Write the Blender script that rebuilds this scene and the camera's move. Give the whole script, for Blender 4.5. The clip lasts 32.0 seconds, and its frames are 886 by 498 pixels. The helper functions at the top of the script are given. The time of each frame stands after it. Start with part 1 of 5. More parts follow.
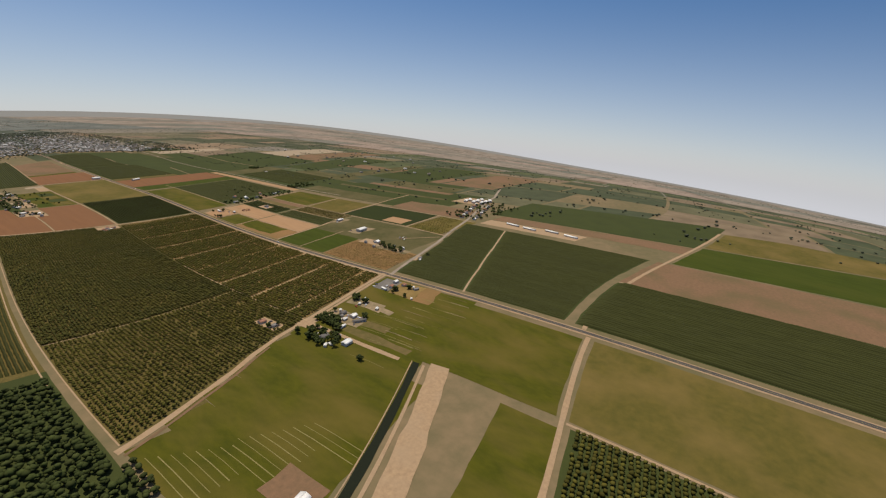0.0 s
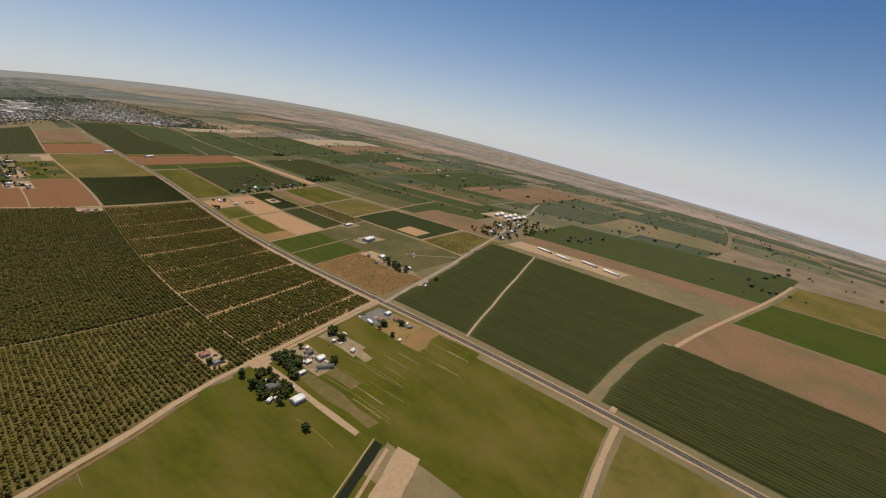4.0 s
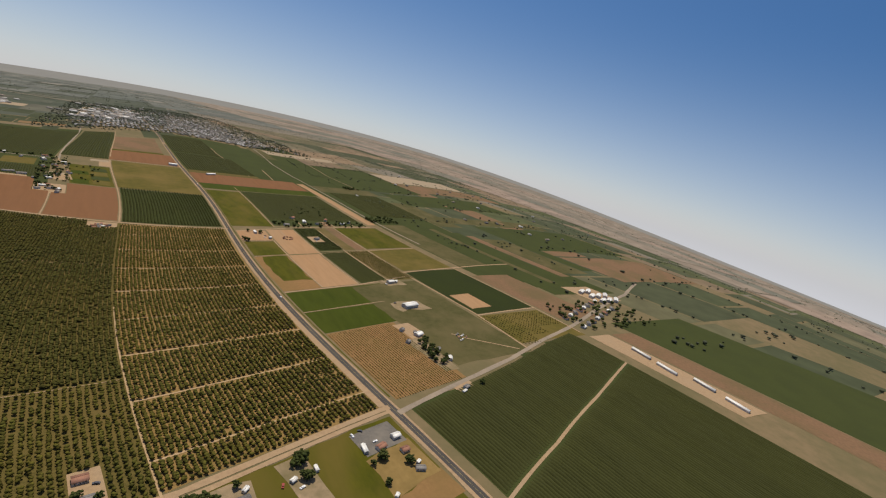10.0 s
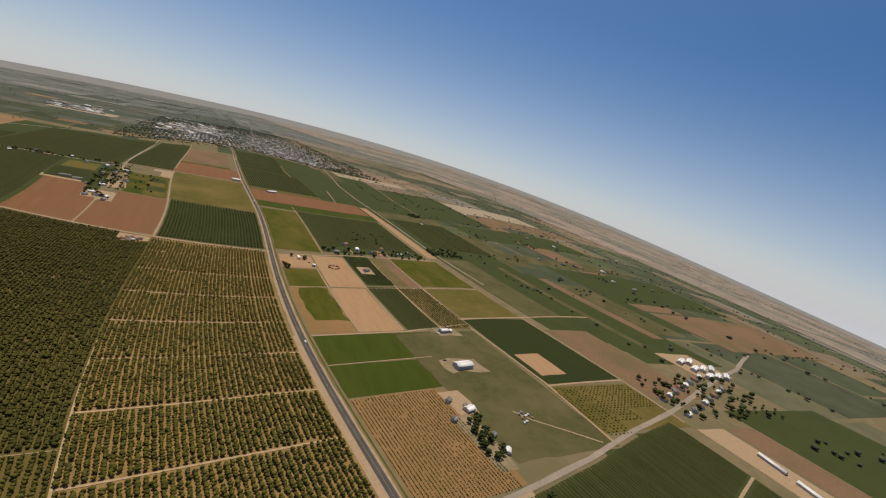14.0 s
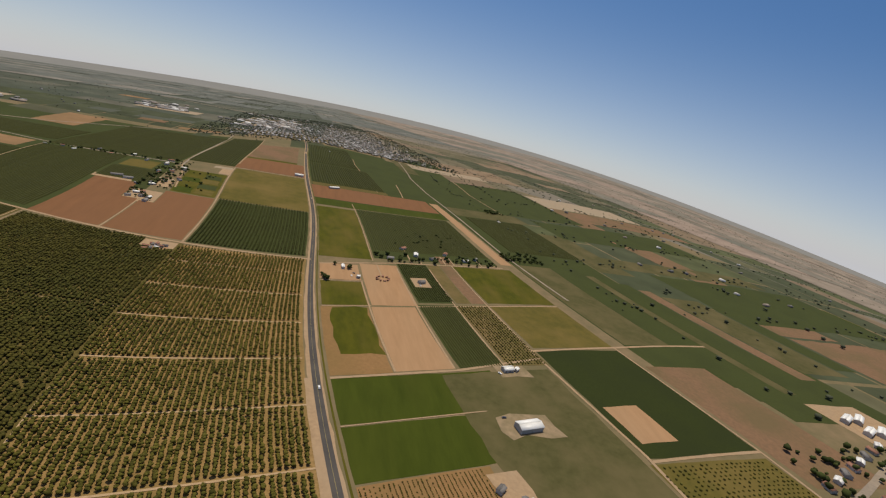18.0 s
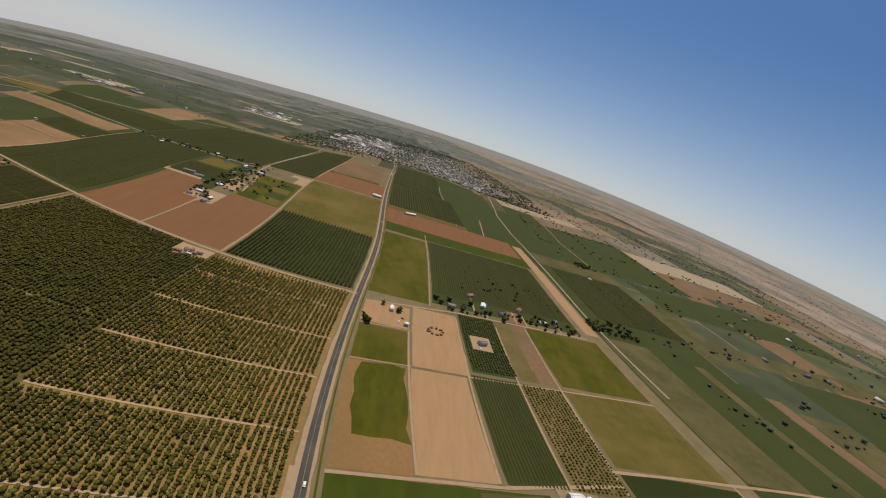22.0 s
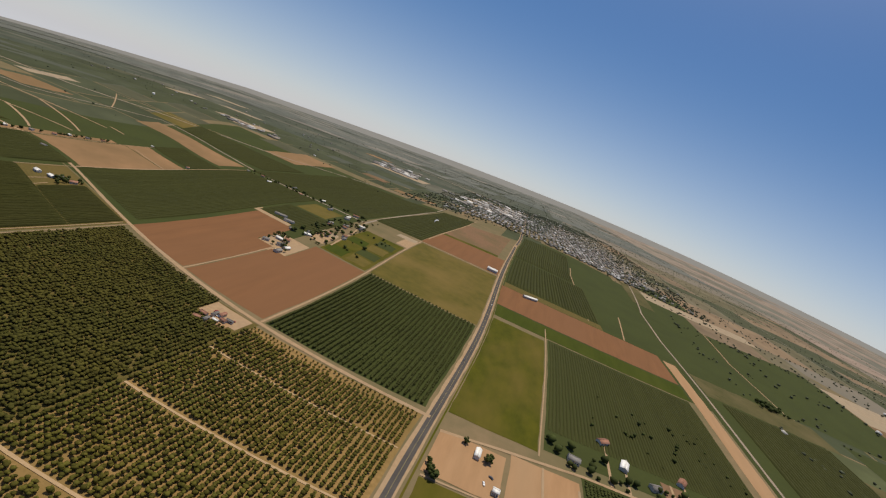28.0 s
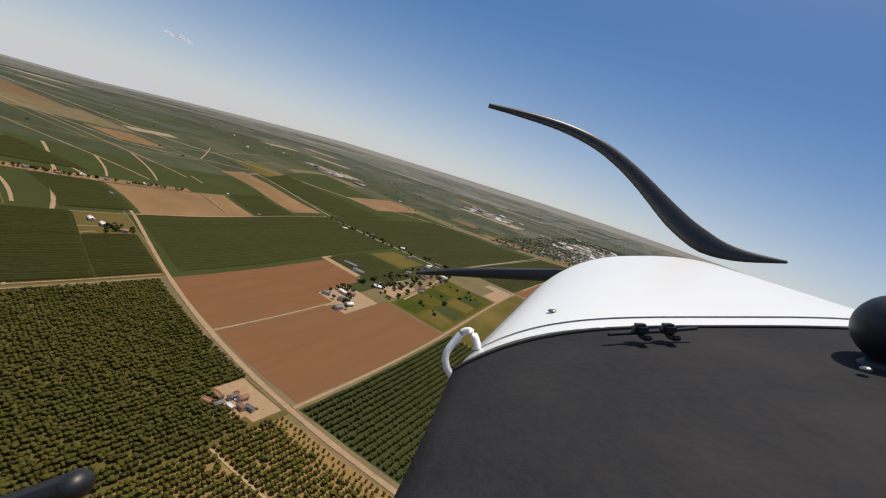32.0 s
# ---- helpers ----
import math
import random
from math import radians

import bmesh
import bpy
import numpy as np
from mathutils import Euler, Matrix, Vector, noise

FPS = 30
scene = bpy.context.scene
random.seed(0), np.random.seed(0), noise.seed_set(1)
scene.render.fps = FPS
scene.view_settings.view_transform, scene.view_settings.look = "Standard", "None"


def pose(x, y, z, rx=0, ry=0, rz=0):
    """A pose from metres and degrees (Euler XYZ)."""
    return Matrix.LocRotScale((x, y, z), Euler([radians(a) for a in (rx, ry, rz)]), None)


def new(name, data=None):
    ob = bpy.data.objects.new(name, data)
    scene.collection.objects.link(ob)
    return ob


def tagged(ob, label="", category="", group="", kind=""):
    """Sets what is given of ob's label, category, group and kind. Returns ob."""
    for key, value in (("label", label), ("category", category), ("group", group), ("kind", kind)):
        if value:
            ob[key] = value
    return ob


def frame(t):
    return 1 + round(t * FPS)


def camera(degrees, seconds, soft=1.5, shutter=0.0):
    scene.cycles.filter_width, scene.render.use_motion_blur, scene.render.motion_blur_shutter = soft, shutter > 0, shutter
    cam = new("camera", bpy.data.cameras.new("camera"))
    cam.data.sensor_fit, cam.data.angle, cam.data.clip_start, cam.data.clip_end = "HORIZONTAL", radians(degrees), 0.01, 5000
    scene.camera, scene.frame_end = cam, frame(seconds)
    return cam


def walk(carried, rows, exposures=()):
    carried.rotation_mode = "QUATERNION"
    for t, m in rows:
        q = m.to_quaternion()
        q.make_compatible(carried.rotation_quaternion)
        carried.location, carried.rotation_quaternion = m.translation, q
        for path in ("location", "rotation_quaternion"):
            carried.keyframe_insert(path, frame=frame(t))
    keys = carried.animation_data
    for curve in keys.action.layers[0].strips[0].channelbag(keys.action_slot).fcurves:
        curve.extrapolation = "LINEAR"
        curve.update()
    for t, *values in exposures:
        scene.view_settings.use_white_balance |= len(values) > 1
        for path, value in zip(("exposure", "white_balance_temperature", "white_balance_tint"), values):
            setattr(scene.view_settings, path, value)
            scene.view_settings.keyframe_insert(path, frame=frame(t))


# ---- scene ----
cam = camera(86.0, 32.0, soft=1.2)
ROWS = [
    (0, pose(-385.12, -485.60, 277.55, 71.902, -4.709, -53.039)),
    (0.5, pose(-368.08, -484.01, 285.12, 70.868, -5.715, -52.797)),
    (1, pose(-351.36, -481.52, 290.33, 70.530, -6.202, -53.092)),
    (1.5, pose(-334.67, -476.77, 291.84, 70.238, -8.269, -52.354)),
    (2, pose(-318.40, -469.04, 289.84, 70.558, -9.427, -51.104)),
    (2.5, pose(-302.55, -459.43, 285.21, 70.880, -9.489, -49.736)),
    (3, pose(-286.73, -449.56, 280.28, 71.719, -9.947, -48.137)),
    (3.5, pose(-269.43, -440.40, 279.73, 71.254, -9.702, -47.073)),
    (5.5, pose(-205.00, -408.51, 283.09, 71.335, -9.760, -44.589)),
    (6, pose(-190.57, -399.12, 282.57, 71.387, -11.120, -43.153)),
    (6.5, pose(-176.90, -388.94, 280.61, 71.588, -11.624, -41.861)),
    (7, pose(-164.03, -378.45, 277.60, 71.810, -12.523, -40.735)),
    (7.5, pose(-152.51, -367.60, 273.95, 72.279, -13.554, -39.661)),
    (8, pose(-141.62, -356.56, 270.40, 72.913, -13.788, -38.812)),
    (8.5, pose(-130.04, -345.76, 268.29, 73.213, -14.360, -37.795)),
    (9, pose(-118.64, -335.14, 266.48, 73.604, -14.942, -36.717)),
    (9.5, pose(-106.64, -324.06, 265.16, 73.929, -14.295, -35.785)),
    (10, pose(-94.63, -311.26, 264.28, 74.113, -14.311, -34.488)),
    (10.5, pose(-83.27, -298.32, 262.70, 74.364, -14.812, -33.135)),
    (11, pose(-72.61, -285.69, 260.20, 74.426, -15.948, -31.855)),
    (11.5, pose(-62.48, -273.24, 257.14, 74.816, -14.776, -31.081)),
    (12, pose(-53.02, -261.03, 254.15, 75.203, -14.389, -30.313)),
    (12.5, pose(-44.11, -248.69, 251.61, 75.484, -14.524, -29.501)),
    (13, pose(-35.32, -235.85, 249.40, 75.596, -14.958, -27.969)),
    (13.5, pose(-26.43, -222.55, 247.43, 75.554, -15.874, -26.141)),
    (14, pose(-16.98, -208.89, 245.84, 75.337, -16.486, -24.773)),
    (14.5, pose(-6.91, -194.81, 244.84, 75.352, -15.287, -23.571)),
    (16.5, pose(35.39, -137.32, 243.19, 73.962, -14.172, -18.702)),
    (17, pose(46.51, -123.18, 243.02, 73.164, -13.405, -17.642)),
    (17.5, pose(57.08, -108.70, 242.66, 72.765, -12.955, -15.891)),
    (18, pose(66.82, -94.57, 241.77, 71.256, -13.906, -13.671)),
    (18.5, pose(75.28, -81.75, 240.20, 70.621, -13.873, -11.928)),
    (19, pose(82.24, -70.40, 238.28, 70.212, -16.564, -10.553)),
    (19.5, pose(87.58, -59.56, 235.83, 70.155, -19.326, -9.566)),
    (20, pose(91.65, -47.59, 232.75, 71.268, -18.304, -8.438)),
    (20.5, pose(95.42, -33.03, 231.52, 71.214, -17.296, -6.197)),
    (21, pose(98.69, -17.51, 230.41, 71.290, -18.555, -3.795)),
    (21.5, pose(101.98, -2.17, 228.81, 71.364, -18.918, -2.103)),
    (22, pose(105.43, 12.39, 226.65, 71.670, -19.033, -0.678)),
    (22.5, pose(108.27, 26.01, 224.73, 71.390, -21.290, 0.816)),
    (23, pose(110.03, 39.01, 223.25, 71.847, -22.199, 1.946)),
    (23.5, pose(111.22, 51.55, 221.94, 72.070, -22.522, 2.990)),
    (24, pose(112.54, 64.11, 220.54, 72.992, -20.696, 3.658)),
    (24.5, pose(114.39, 77.52, 219.25, 72.700, -22.483, 5.568)),
    (25, pose(115.88, 92.03, 217.98, 72.196, -23.374, 7.007)),
    (25.5, pose(115.81, 107.19, 216.12, 72.239, -24.524, 8.386)),
    (27.5, pose(109.25, 169.94, 201.41, 73.361, -21.431, 15.601)),
    (28, pose(107.30, 184.71, 197.84, 73.853, -22.367, 16.799)),
    (28.5, pose(105.11, 199.34, 194.51, 74.713, -20.633, 17.901)),
    (29, pose(102.54, 213.90, 191.99, 74.388, -19.949, 19.868)),
    (29.5, pose(98.63, 226.63, 190.47, 74.799, -20.075, 22.013)),
    (30, pose(94.77, 238.50, 189.42, 74.564, -20.745, 23.535)),
    (30.5, pose(91.04, 250.47, 188.10, 75.149, -19.680, 24.569)),
    (31, pose(87.99, 262.82, 185.59, 75.251, -19.982, 25.805)),
    (31.5, pose(85.27, 275.85, 181.28, 75.593, -19.175, 27.064)),
    (32, pose(83.46, 289.35, 174.90, 75.635, -18.990, 28.393)),
]
walk(cam, ROWS, [(0, 0.06), (8, 0.05), (14, 0.0), (20, -0.04), (26, 0.0), (32, 0.1)])

# ---- light: high summer sun, hazy blue sky ----
SUN_EL, SUN_AZ = 72.0, 8.0
world = bpy.data.worlds.new("sky")
scene.world = world
world.use_nodes = True
wn = world.node_tree.nodes
sky = wn.new("ShaderNodeTexSky")
sky.sky_type, sky.sun_disc = "NISHITA", False
sky.sun_elevation, sky.sun_rotation = radians(SUN_EL), radians(SUN_AZ)
sky.altitude, sky.air_density, sky.dust_density, sky.ozone_density = 300, 1.0, 1.0, 1.8
# the plain ends below eye level, so the sky's own horizon is lowered to meet it
sky_dir, lower = wn.new("ShaderNodeTexCoord"), wn.new("ShaderNodeVectorMath")
lower.operation = "MULTIPLY_ADD"
lower.inputs[1].default_value = (1, 1, 1.35)
lower.inputs[2].default_value = (0, 0, 0.14)
world.node_tree.links.new(sky_dir.outputs["Generated"], lower.inputs[0])
world.node_tree.links.new(lower.outputs[0], sky.inputs["Vector"])
# pale summer haze that thickens towards the horizon
parts_of_dir, thick, haze = wn.new("ShaderNodeSeparateXYZ"), wn.new("ShaderNodeMapRange"), wn.new("ShaderNodeMix")
thick.interpolation_type = "LINEAR"
thick.inputs[1].default_value, thick.inputs[2].default_value, thick.inputs[3].default_value, thick.inputs[4].default_value = -0.13, 0.36, 0.98, 0.0
haze.data_type = "RGBA"
haze.inputs[7].default_value = (7.0, 7.05, 7.5, 1)
world.node_tree.links.new(sky_dir.outputs["Generated"], parts_of_dir.inputs[0])
world.node_tree.links.new(parts_of_dir.outputs[2], thick.inputs[0])
fall = wn.new("ShaderNodeMath")
fall.operation = "POWER"
fall.inputs[1].default_value = 2.6
world.node_tree.links.new(thick.outputs[0], fall.inputs[0])
world.node_tree.links.new(fall.outputs[0], haze.inputs[0])
clear = wn.new("ShaderNodeHueSaturation")
clear.inputs["Saturation"].default_value = 1.34
world.node_tree.links.new(sky.outputs[0], clear.inputs["Color"])
world.node_tree.links.new(clear.outputs[0], haze.inputs[6])
world.node_tree.links.new(haze.outputs[2], wn["Background"].inputs[0])
wn["Background"].inputs[1].default_value = 0.085
sun = new("sun", bpy.data.lights.new("sun", "SUN"))
sun.data.energy, sun.data.angle, sun.data.color = 3.9, radians(0.53), (1.0, 0.91, 0.745)
sun.matrix_world = pose(0, 0, 500, SUN_EL - 90, 0, -SUN_AZ)
scene.view_settings.exposure = 0.0


# ---- materials ----
def nodes_of(name):
    m = bpy.data.materials.new(name)
    m.use_nodes = True
    nt = m.node_tree
    return m, nt, nt.nodes["Principled BSDF"]


def mat(name, a, b, scale=1.0, rough=0.9, c=None, big=0.02, island=0.0, obj=0.0, bump=0.0, metal=0.0, coord="pos", stretch=None, detail=6.0):
    """Two-scale noise between colours a and b, large stains towards c, and a random shift per piece."""
    m, nt, p = nodes_of(name)
    n, l = nt.nodes, nt.links
    if coord == "pos":
        src = n.new("ShaderNodeNewGeometry").outputs["Position"]
    else:
        src = n.new("ShaderNodeTexCoord").outputs["Object"]
    if stretch:
        mp = n.new("ShaderNodeMapping")
        mp.inputs["Scale"].default_value = stretch
        mp.inputs["Rotation"].default_value = (0, 0, 0.1)
        l.new(src, mp.inputs[0])
        src = mp.outputs[0]
    t1 = n.new("ShaderNodeTexNoise")
    t1.inputs["Scale"].default_value, t1.inputs["Detail"].default_value, t1.inputs["Roughness"].default_value = scale, detail, 0.62
    t2 = n.new("ShaderNodeTexNoise")
    t2.inputs["Scale"].default_value, t2.inputs["Detail"].default_value = big, 4.0
    l.new(src, t1.inputs["Vector"])
    l.new(src, t2.inputs["Vector"])
    r1 = n.new("ShaderNodeMapRange")
    r1.inputs[1].default_value, r1.inputs[2].default_value = 0.3, 0.7
    l.new(t1.outputs[0], r1.inputs[0])
    x1 = n.new("ShaderNodeMix")
    x1.data_type = "RGBA"
    x1.inputs[6].default_value, x1.inputs[7].default_value = (*a, 1), (*b, 1)
    l.new(r1.outputs[0], x1.inputs[0])
    r2 = n.new("ShaderNodeMapRange")
    r2.inputs[1].default_value, r2.inputs[2].default_value, r2.inputs[4].default_value = 0.42, 0.68, 0.8
    l.new(t2.outputs[0], r2.inputs[0])
    x2 = n.new("ShaderNodeMix")
    x2.data_type = "RGBA"
    x2.inputs[7].default_value = (*(c or tuple(0.5 * (i + j) for i, j in zip(a, b))), 1)
    l.new(r2.outputs[0], x2.inputs[0])
    l.new(x1.outputs[2], x2.inputs[6])
    out = x2.outputs[2]
    if island or obj:
        rnd = n.new("ShaderNodeNewGeometry").outputs["Random Per Island"] if island else n.new("ShaderNodeObjectInfo").outputs["Random"]
        mr = n.new("ShaderNodeMapRange")
        k = island or obj
        mr.inputs[3].default_value, mr.inputs[4].default_value = 1 - k, 1 + k
        l.new(rnd, mr.inputs[0])
        hs = n.new("ShaderNodeHueSaturation")
        l.new(mr.outputs[0], hs.inputs["Value"])
        l.new(out, hs.inputs["Color"])
        out = hs.outputs[0]
    l.new(out, p.inputs["Base Color"])
    p.inputs["Roughness"].default_value, p.inputs["Metallic"].default_value = rough, metal
    p.inputs["Specular IOR Level"].default_value = 0.08 if rough > 0.6 else 0.5
    if bump:
        bp = n.new("ShaderNodeBump")
        bp.inputs["Strength"].default_value, bp.inputs["Distance"].default_value = bump, 0.2
        l.new(t1.outputs[0], bp.inputs["Height"])
        l.new(bp.outputs[0], p.inputs["Normal"])
    return m


def patch_mat(name, colours, single=False):
    """Far farmland: one of a few field colours per parcel, with grain."""
    m, nt, p = nodes_of(name)
    n, l = nt.nodes, nt.links
    geo = n.new("ShaderNodeNewGeometry")
    ramp = n.new("ShaderNodeValToRGB")
    ramp.color_ramp.interpolation = "CONSTANT"
    for i, col in enumerate(colours):
        e = ramp.color_ramp.elements[i] if i < 2 else ramp.color_ramp.elements.new(0.5)
        e.color = (*col, 1)
    for i, e in enumerate(ramp.color_ramp.elements):
        e.position = i / len(colours)
    l.new(n.new("ShaderNodeObjectInfo").outputs["Random"] if single else geo.outputs["Random Per Island"], ramp.inputs[0])
    t = n.new("ShaderNodeTexNoise")
    t.inputs["Scale"].default_value, t.inputs["Detail"].default_value = 0.02, 9
    l.new(geo.outputs["Position"], t.inputs["Vector"])
    mr = n.new("ShaderNodeMapRange")
    mr.inputs[1].default_value, mr.inputs[2].default_value, mr.inputs[3].default_value, mr.inputs[4].default_value = 0.3, 0.7, 0.82, 1.18
    l.new(t.outputs[0], mr.inputs[0])
    hs = n.new("ShaderNodeHueSaturation")
    l.new(mr.outputs[0], hs.inputs["Value"])
    l.new(ramp.outputs[0], hs.inputs["Color"])
    l.new(hs.outputs[0], p.inputs["Base Color"])
    p.inputs["Roughness"].default_value = 0.95
    p.inputs["Specular IOR Level"].default_value = 0.1
    return m


M_GROUND = mat("dry_earth", (0.20, 0.142, 0.078), (0.135, 0.108, 0.055), 0.05, c=(0.11, 0.098, 0.045), big=0.006)
M_ORCH_SOIL = mat("orchard_soil", (0.285, 0.178, 0.070), (0.185, 0.115, 0.040), 0.35, c=(0.16, 0.108, 0.036), big=0.012)
M_ORCH_GRASS = mat("orchard_grass", (0.130, 0.098, 0.030), (0.066, 0.055, 0.015), 0.4, c=(0.125, 0.088, 0.028), big=0.012)
M_LANE = mat("pale_sandy_lane", (0.43, 0.30, 0.175), (0.30, 0.20, 0.105), 0.22, c=(0.36, 0.25, 0.14), big=0.05)
M_DIRT = mat("pale_dirt", (0.36, 0.245, 0.14), (0.27, 0.18, 0.105), 0.25, c=(0.31, 0.22, 0.135), big=0.03)
M_ROADPALE = mat("worn_pale_asphalt", (0.27, 0.215, 0.16), (0.20, 0.165, 0.125), 0.3, c=(0.30, 0.235, 0.17), big=0.03)
M_PINK = mat("ploughed_red_soil", (0.190, 0.090, 0.040), (0.150, 0.073, 0.033), 0.12, c=(0.170, 0.084, 0.040), big=0.012, stretch=(1.0, 0.12, 1))
M_TAN = mat("tan_soil", (0.35, 0.205, 0.105), (0.285, 0.165, 0.082), 0.15, c=(0.31, 0.20, 0.11), big=0.015, stretch=(1.0, 0.15, 1))
M_ORANGE = mat("young_vine_soil", (0.25, 0.140, 0.058), (0.195, 0.112, 0.046), 0.3, c=(0.17, 0.11, 0.04), big=0.02)
M_GREEN = mat("green_crop", (0.048, 0.060, 0.006), (0.034, 0.045, 0.004), 0.10, c=(0.056, 0.062, 0.008), big=0.012, stretch=(1.0, 0.2, 1))
M_DKCROP = mat("dense_dark_crop", (0.030, 0.037, 0.008), (0.024, 0.031, 0.007), 0.3, c=(0.024, 0.03, 0.008), big=0.02)
M_TANW = mat("mottled_tan_soil", (0.27, 0.158, 0.078), (0.20, 0.12, 0.058), 0.03, c=(0.155, 0.102, 0.048), big=0.008)
M_DKGREEN = mat("dark_green_crop", (0.050, 0.058, 0.016), (0.042, 0.050, 0.014), 0.3, c=(0.040, 0.047, 0.014), big=0.02)
M_OLIVE = mat("olive_grass", (0.118, 0.090, 0.020), (0.075, 0.066, 0.014), 0.08, c=(0.16, 0.11, 0.034), big=0.012)
M_PASTURE = mat("pasture", (0.078, 0.073, 0.006), (0.044, 0.048, 0.004), 0.09, c=(0.115, 0.086, 0.018), big=0.022, stretch=(1.0, 0.45, 1), detail=9.0)
M_YELLOW = mat("dry_yellow_grass", (0.25, 0.165, 0.060), (0.19, 0.125, 0.045), 0.2, c=(0.155, 0.105, 0.036), big=0.03)
M_PALE = mat("pale_dry_ground", (0.33, 0.25, 0.165), (0.26, 0.20, 0.13), 0.1, c=(0.28, 0.225, 0.15), big=0.01)
M_ROUGH = mat("rough_dry_grass", (0.135, 0.098, 0.036), (0.085, 0.072, 0.022), 0.12, c=(0.17, 0.115, 0.05), big=0.02)
M_DULL = mat("dull_green_rough_grass", (0.088, 0.078, 0.030), (0.060, 0.056, 0.019), 0.12, c=(0.118, 0.094, 0.042), big=0.02)
M_YARD = mat("trodden_yard_dirt", (0.30, 0.215, 0.13), (0.19, 0.145, 0.085), 0.16, c=(0.13, 0.108, 0.05), big=0.045)
M_STRAW = mat("cut_straw", (0.235, 0.19, 0.075), (0.17, 0.145, 0.052), 0.5, c=(0.16, 0.14, 0.04), big=0.08)
M_BROWN = mat("brown_stubble", (0.20, 0.115, 0.063), (0.145, 0.09, 0.05), 0.2, c=(0.12, 0.09, 0.042), big=0.015)
M_ASPHALT = mat("asphalt", (0.074, 0.066, 0.06), (0.056, 0.05, 0.046), 0.8, c=(0.088, 0.077, 0.068), big=0.05)
M_PAVED = mat("weathered_grey_paving", (0.150, 0.135, 0.118), (0.112, 0.100, 0.088), 0.4, c=(0.19, 0.165, 0.135), big=0.07)
M_LEAF = mat("orchard_leaves", (0.088, 0.080, 0.014), (0.050, 0.047, 0.008), 1.7, rough=0.8, c=(0.090, 0.074, 0.012), big=0.02, island=0.4, bump=0.4)
M_LEAF_DK = mat("dark_leaves", (0.052, 0.055, 0.014), (0.036, 0.039, 0.010), 1.5, rough=0.8, c=(0.052, 0.058, 0.014), big=0.015, island=0.15)
M_LEAF_YARD = mat("yard_tree_leaves", (0.048, 0.058, 0.014), (0.026, 0.035, 0.009), 1.2, rough=0.8, c=(0.05, 0.056, 0.015), big=0.08, island=0.3)
M_HEDGE_OLIVE = mat("olive_orchard_rows", (0.046, 0.045, 0.011), (0.033, 0.034, 0.008), 0.5, rough=0.85, c=(0.042, 0.040, 0.011), big=0.012, island=0.1)
M_LEAF_DENSE = mat("dense_orchard_leaves", (0.070, 0.064, 0.012), (0.041, 0.039, 0.008), 1.7, rough=0.8, c=(0.072, 0.060, 0.011), big=0.015, island=0.35, bump=0.4)
M_HEDGE = mat("closed_orchard_rows", (0.049, 0.051, 0.014), (0.039, 0.041, 0.011), 0.5, rough=0.85, c=(0.042, 0.044, 0.013), big=0.012, island=0.07)
# leaves of distant trees, lightened and greyed to imitate haze
M_LEAF_FAR = mat("hazed_tree_leaves", (0.070, 0.076, 0.045), (0.054, 0.060, 0.036), 0.6, rough=0.85, island=0.2)
M_BARK = mat("bark", (0.12, 0.09, 0.06), (0.07, 0.05, 0.035), 3.0)
M_PAINT = mat("road_paint", (0.42, 0.33, 0.10), (0.34, 0.27, 0.1), 1.0)
M_WROOF = mat("white_metal_roof", (0.74, 0.72, 0.68), (0.64, 0.62, 0.58), 1.0, rough=0.45, obj=0.15)
M_GROOF = mat("grey_shingles", (0.20, 0.185, 0.175), (0.15, 0.14, 0.13), 1.5, obj=0.35)
M_RROOF = mat("rust_roof", (0.30, 0.15, 0.10), (0.23, 0.12, 0.085), 1.5, obj=0.25)
M_WALL = mat("painted_wall", (0.56, 0.52, 0.45), (0.47, 0.43, 0.37), 1.0, obj=0.25)
M_GLASS = mat("window_glass", (0.03, 0.035, 0.04), (0.02, 0.025, 0.03), 1.0, rough=0.1)
M_DOOR = mat("door_paint", (0.25, 0.22, 0.19), (0.2, 0.18, 0.15), 1.0)
# weeds of the deep ditch, with its shade put into the near-black colour
M_SHADED_DITCH = mat("shaded_weedy_ditch", (0.017, 0.020, 0.010), (0.011, 0.013, 0.008), 0.6, rough=0.9)
M_PATCH_G = patch_mat("far_crops", [(0.062, 0.070, 0.034), (0.056, 0.064, 0.032), (0.17, 0.125, 0.078), (0.060, 0.066, 0.034), (0.105, 0.098, 0.052), (0.058, 0.066, 0.034), (0.066, 0.072, 0.038), (0.075, 0.082, 0.036)], single=True)
M_PATCH = patch_mat("far_fields", [(0.062, 0.066, 0.034), (0.072, 0.072, 0.038), (0.20, 0.14, 0.085), (0.058, 0.062, 0.034), (0.115, 0.10, 0.056), (0.165, 0.12, 0.075), (0.066, 0.068, 0.036), (0.13, 0.11, 0.066)], single=True)
M_PATCH_W = patch_mat("far_orchards", [(0.052, 0.058, 0.028), (0.056, 0.062, 0.030), (0.062, 0.068, 0.036), (0.050, 0.056, 0.028), (0.054, 0.060, 0.030), (0.058, 0.064, 0.034), (0.075, 0.074, 0.042), (0.053, 0.058, 0.030)], single=True)
# mid-distance orchard greens, greyed: distance haze is mixed into the base colours
M_PATCH_M = patch_mat("hazed_farther_orchards", [(0.066, 0.074, 0.050), (0.074, 0.080, 0.056), (0.062, 0.070, 0.048), (0.085, 0.088, 0.062), (0.068, 0.075, 0.052), (0.105, 0.10, 0.072), (0.064, 0.072, 0.050), (0.072, 0.077, 0.054)], single=True)
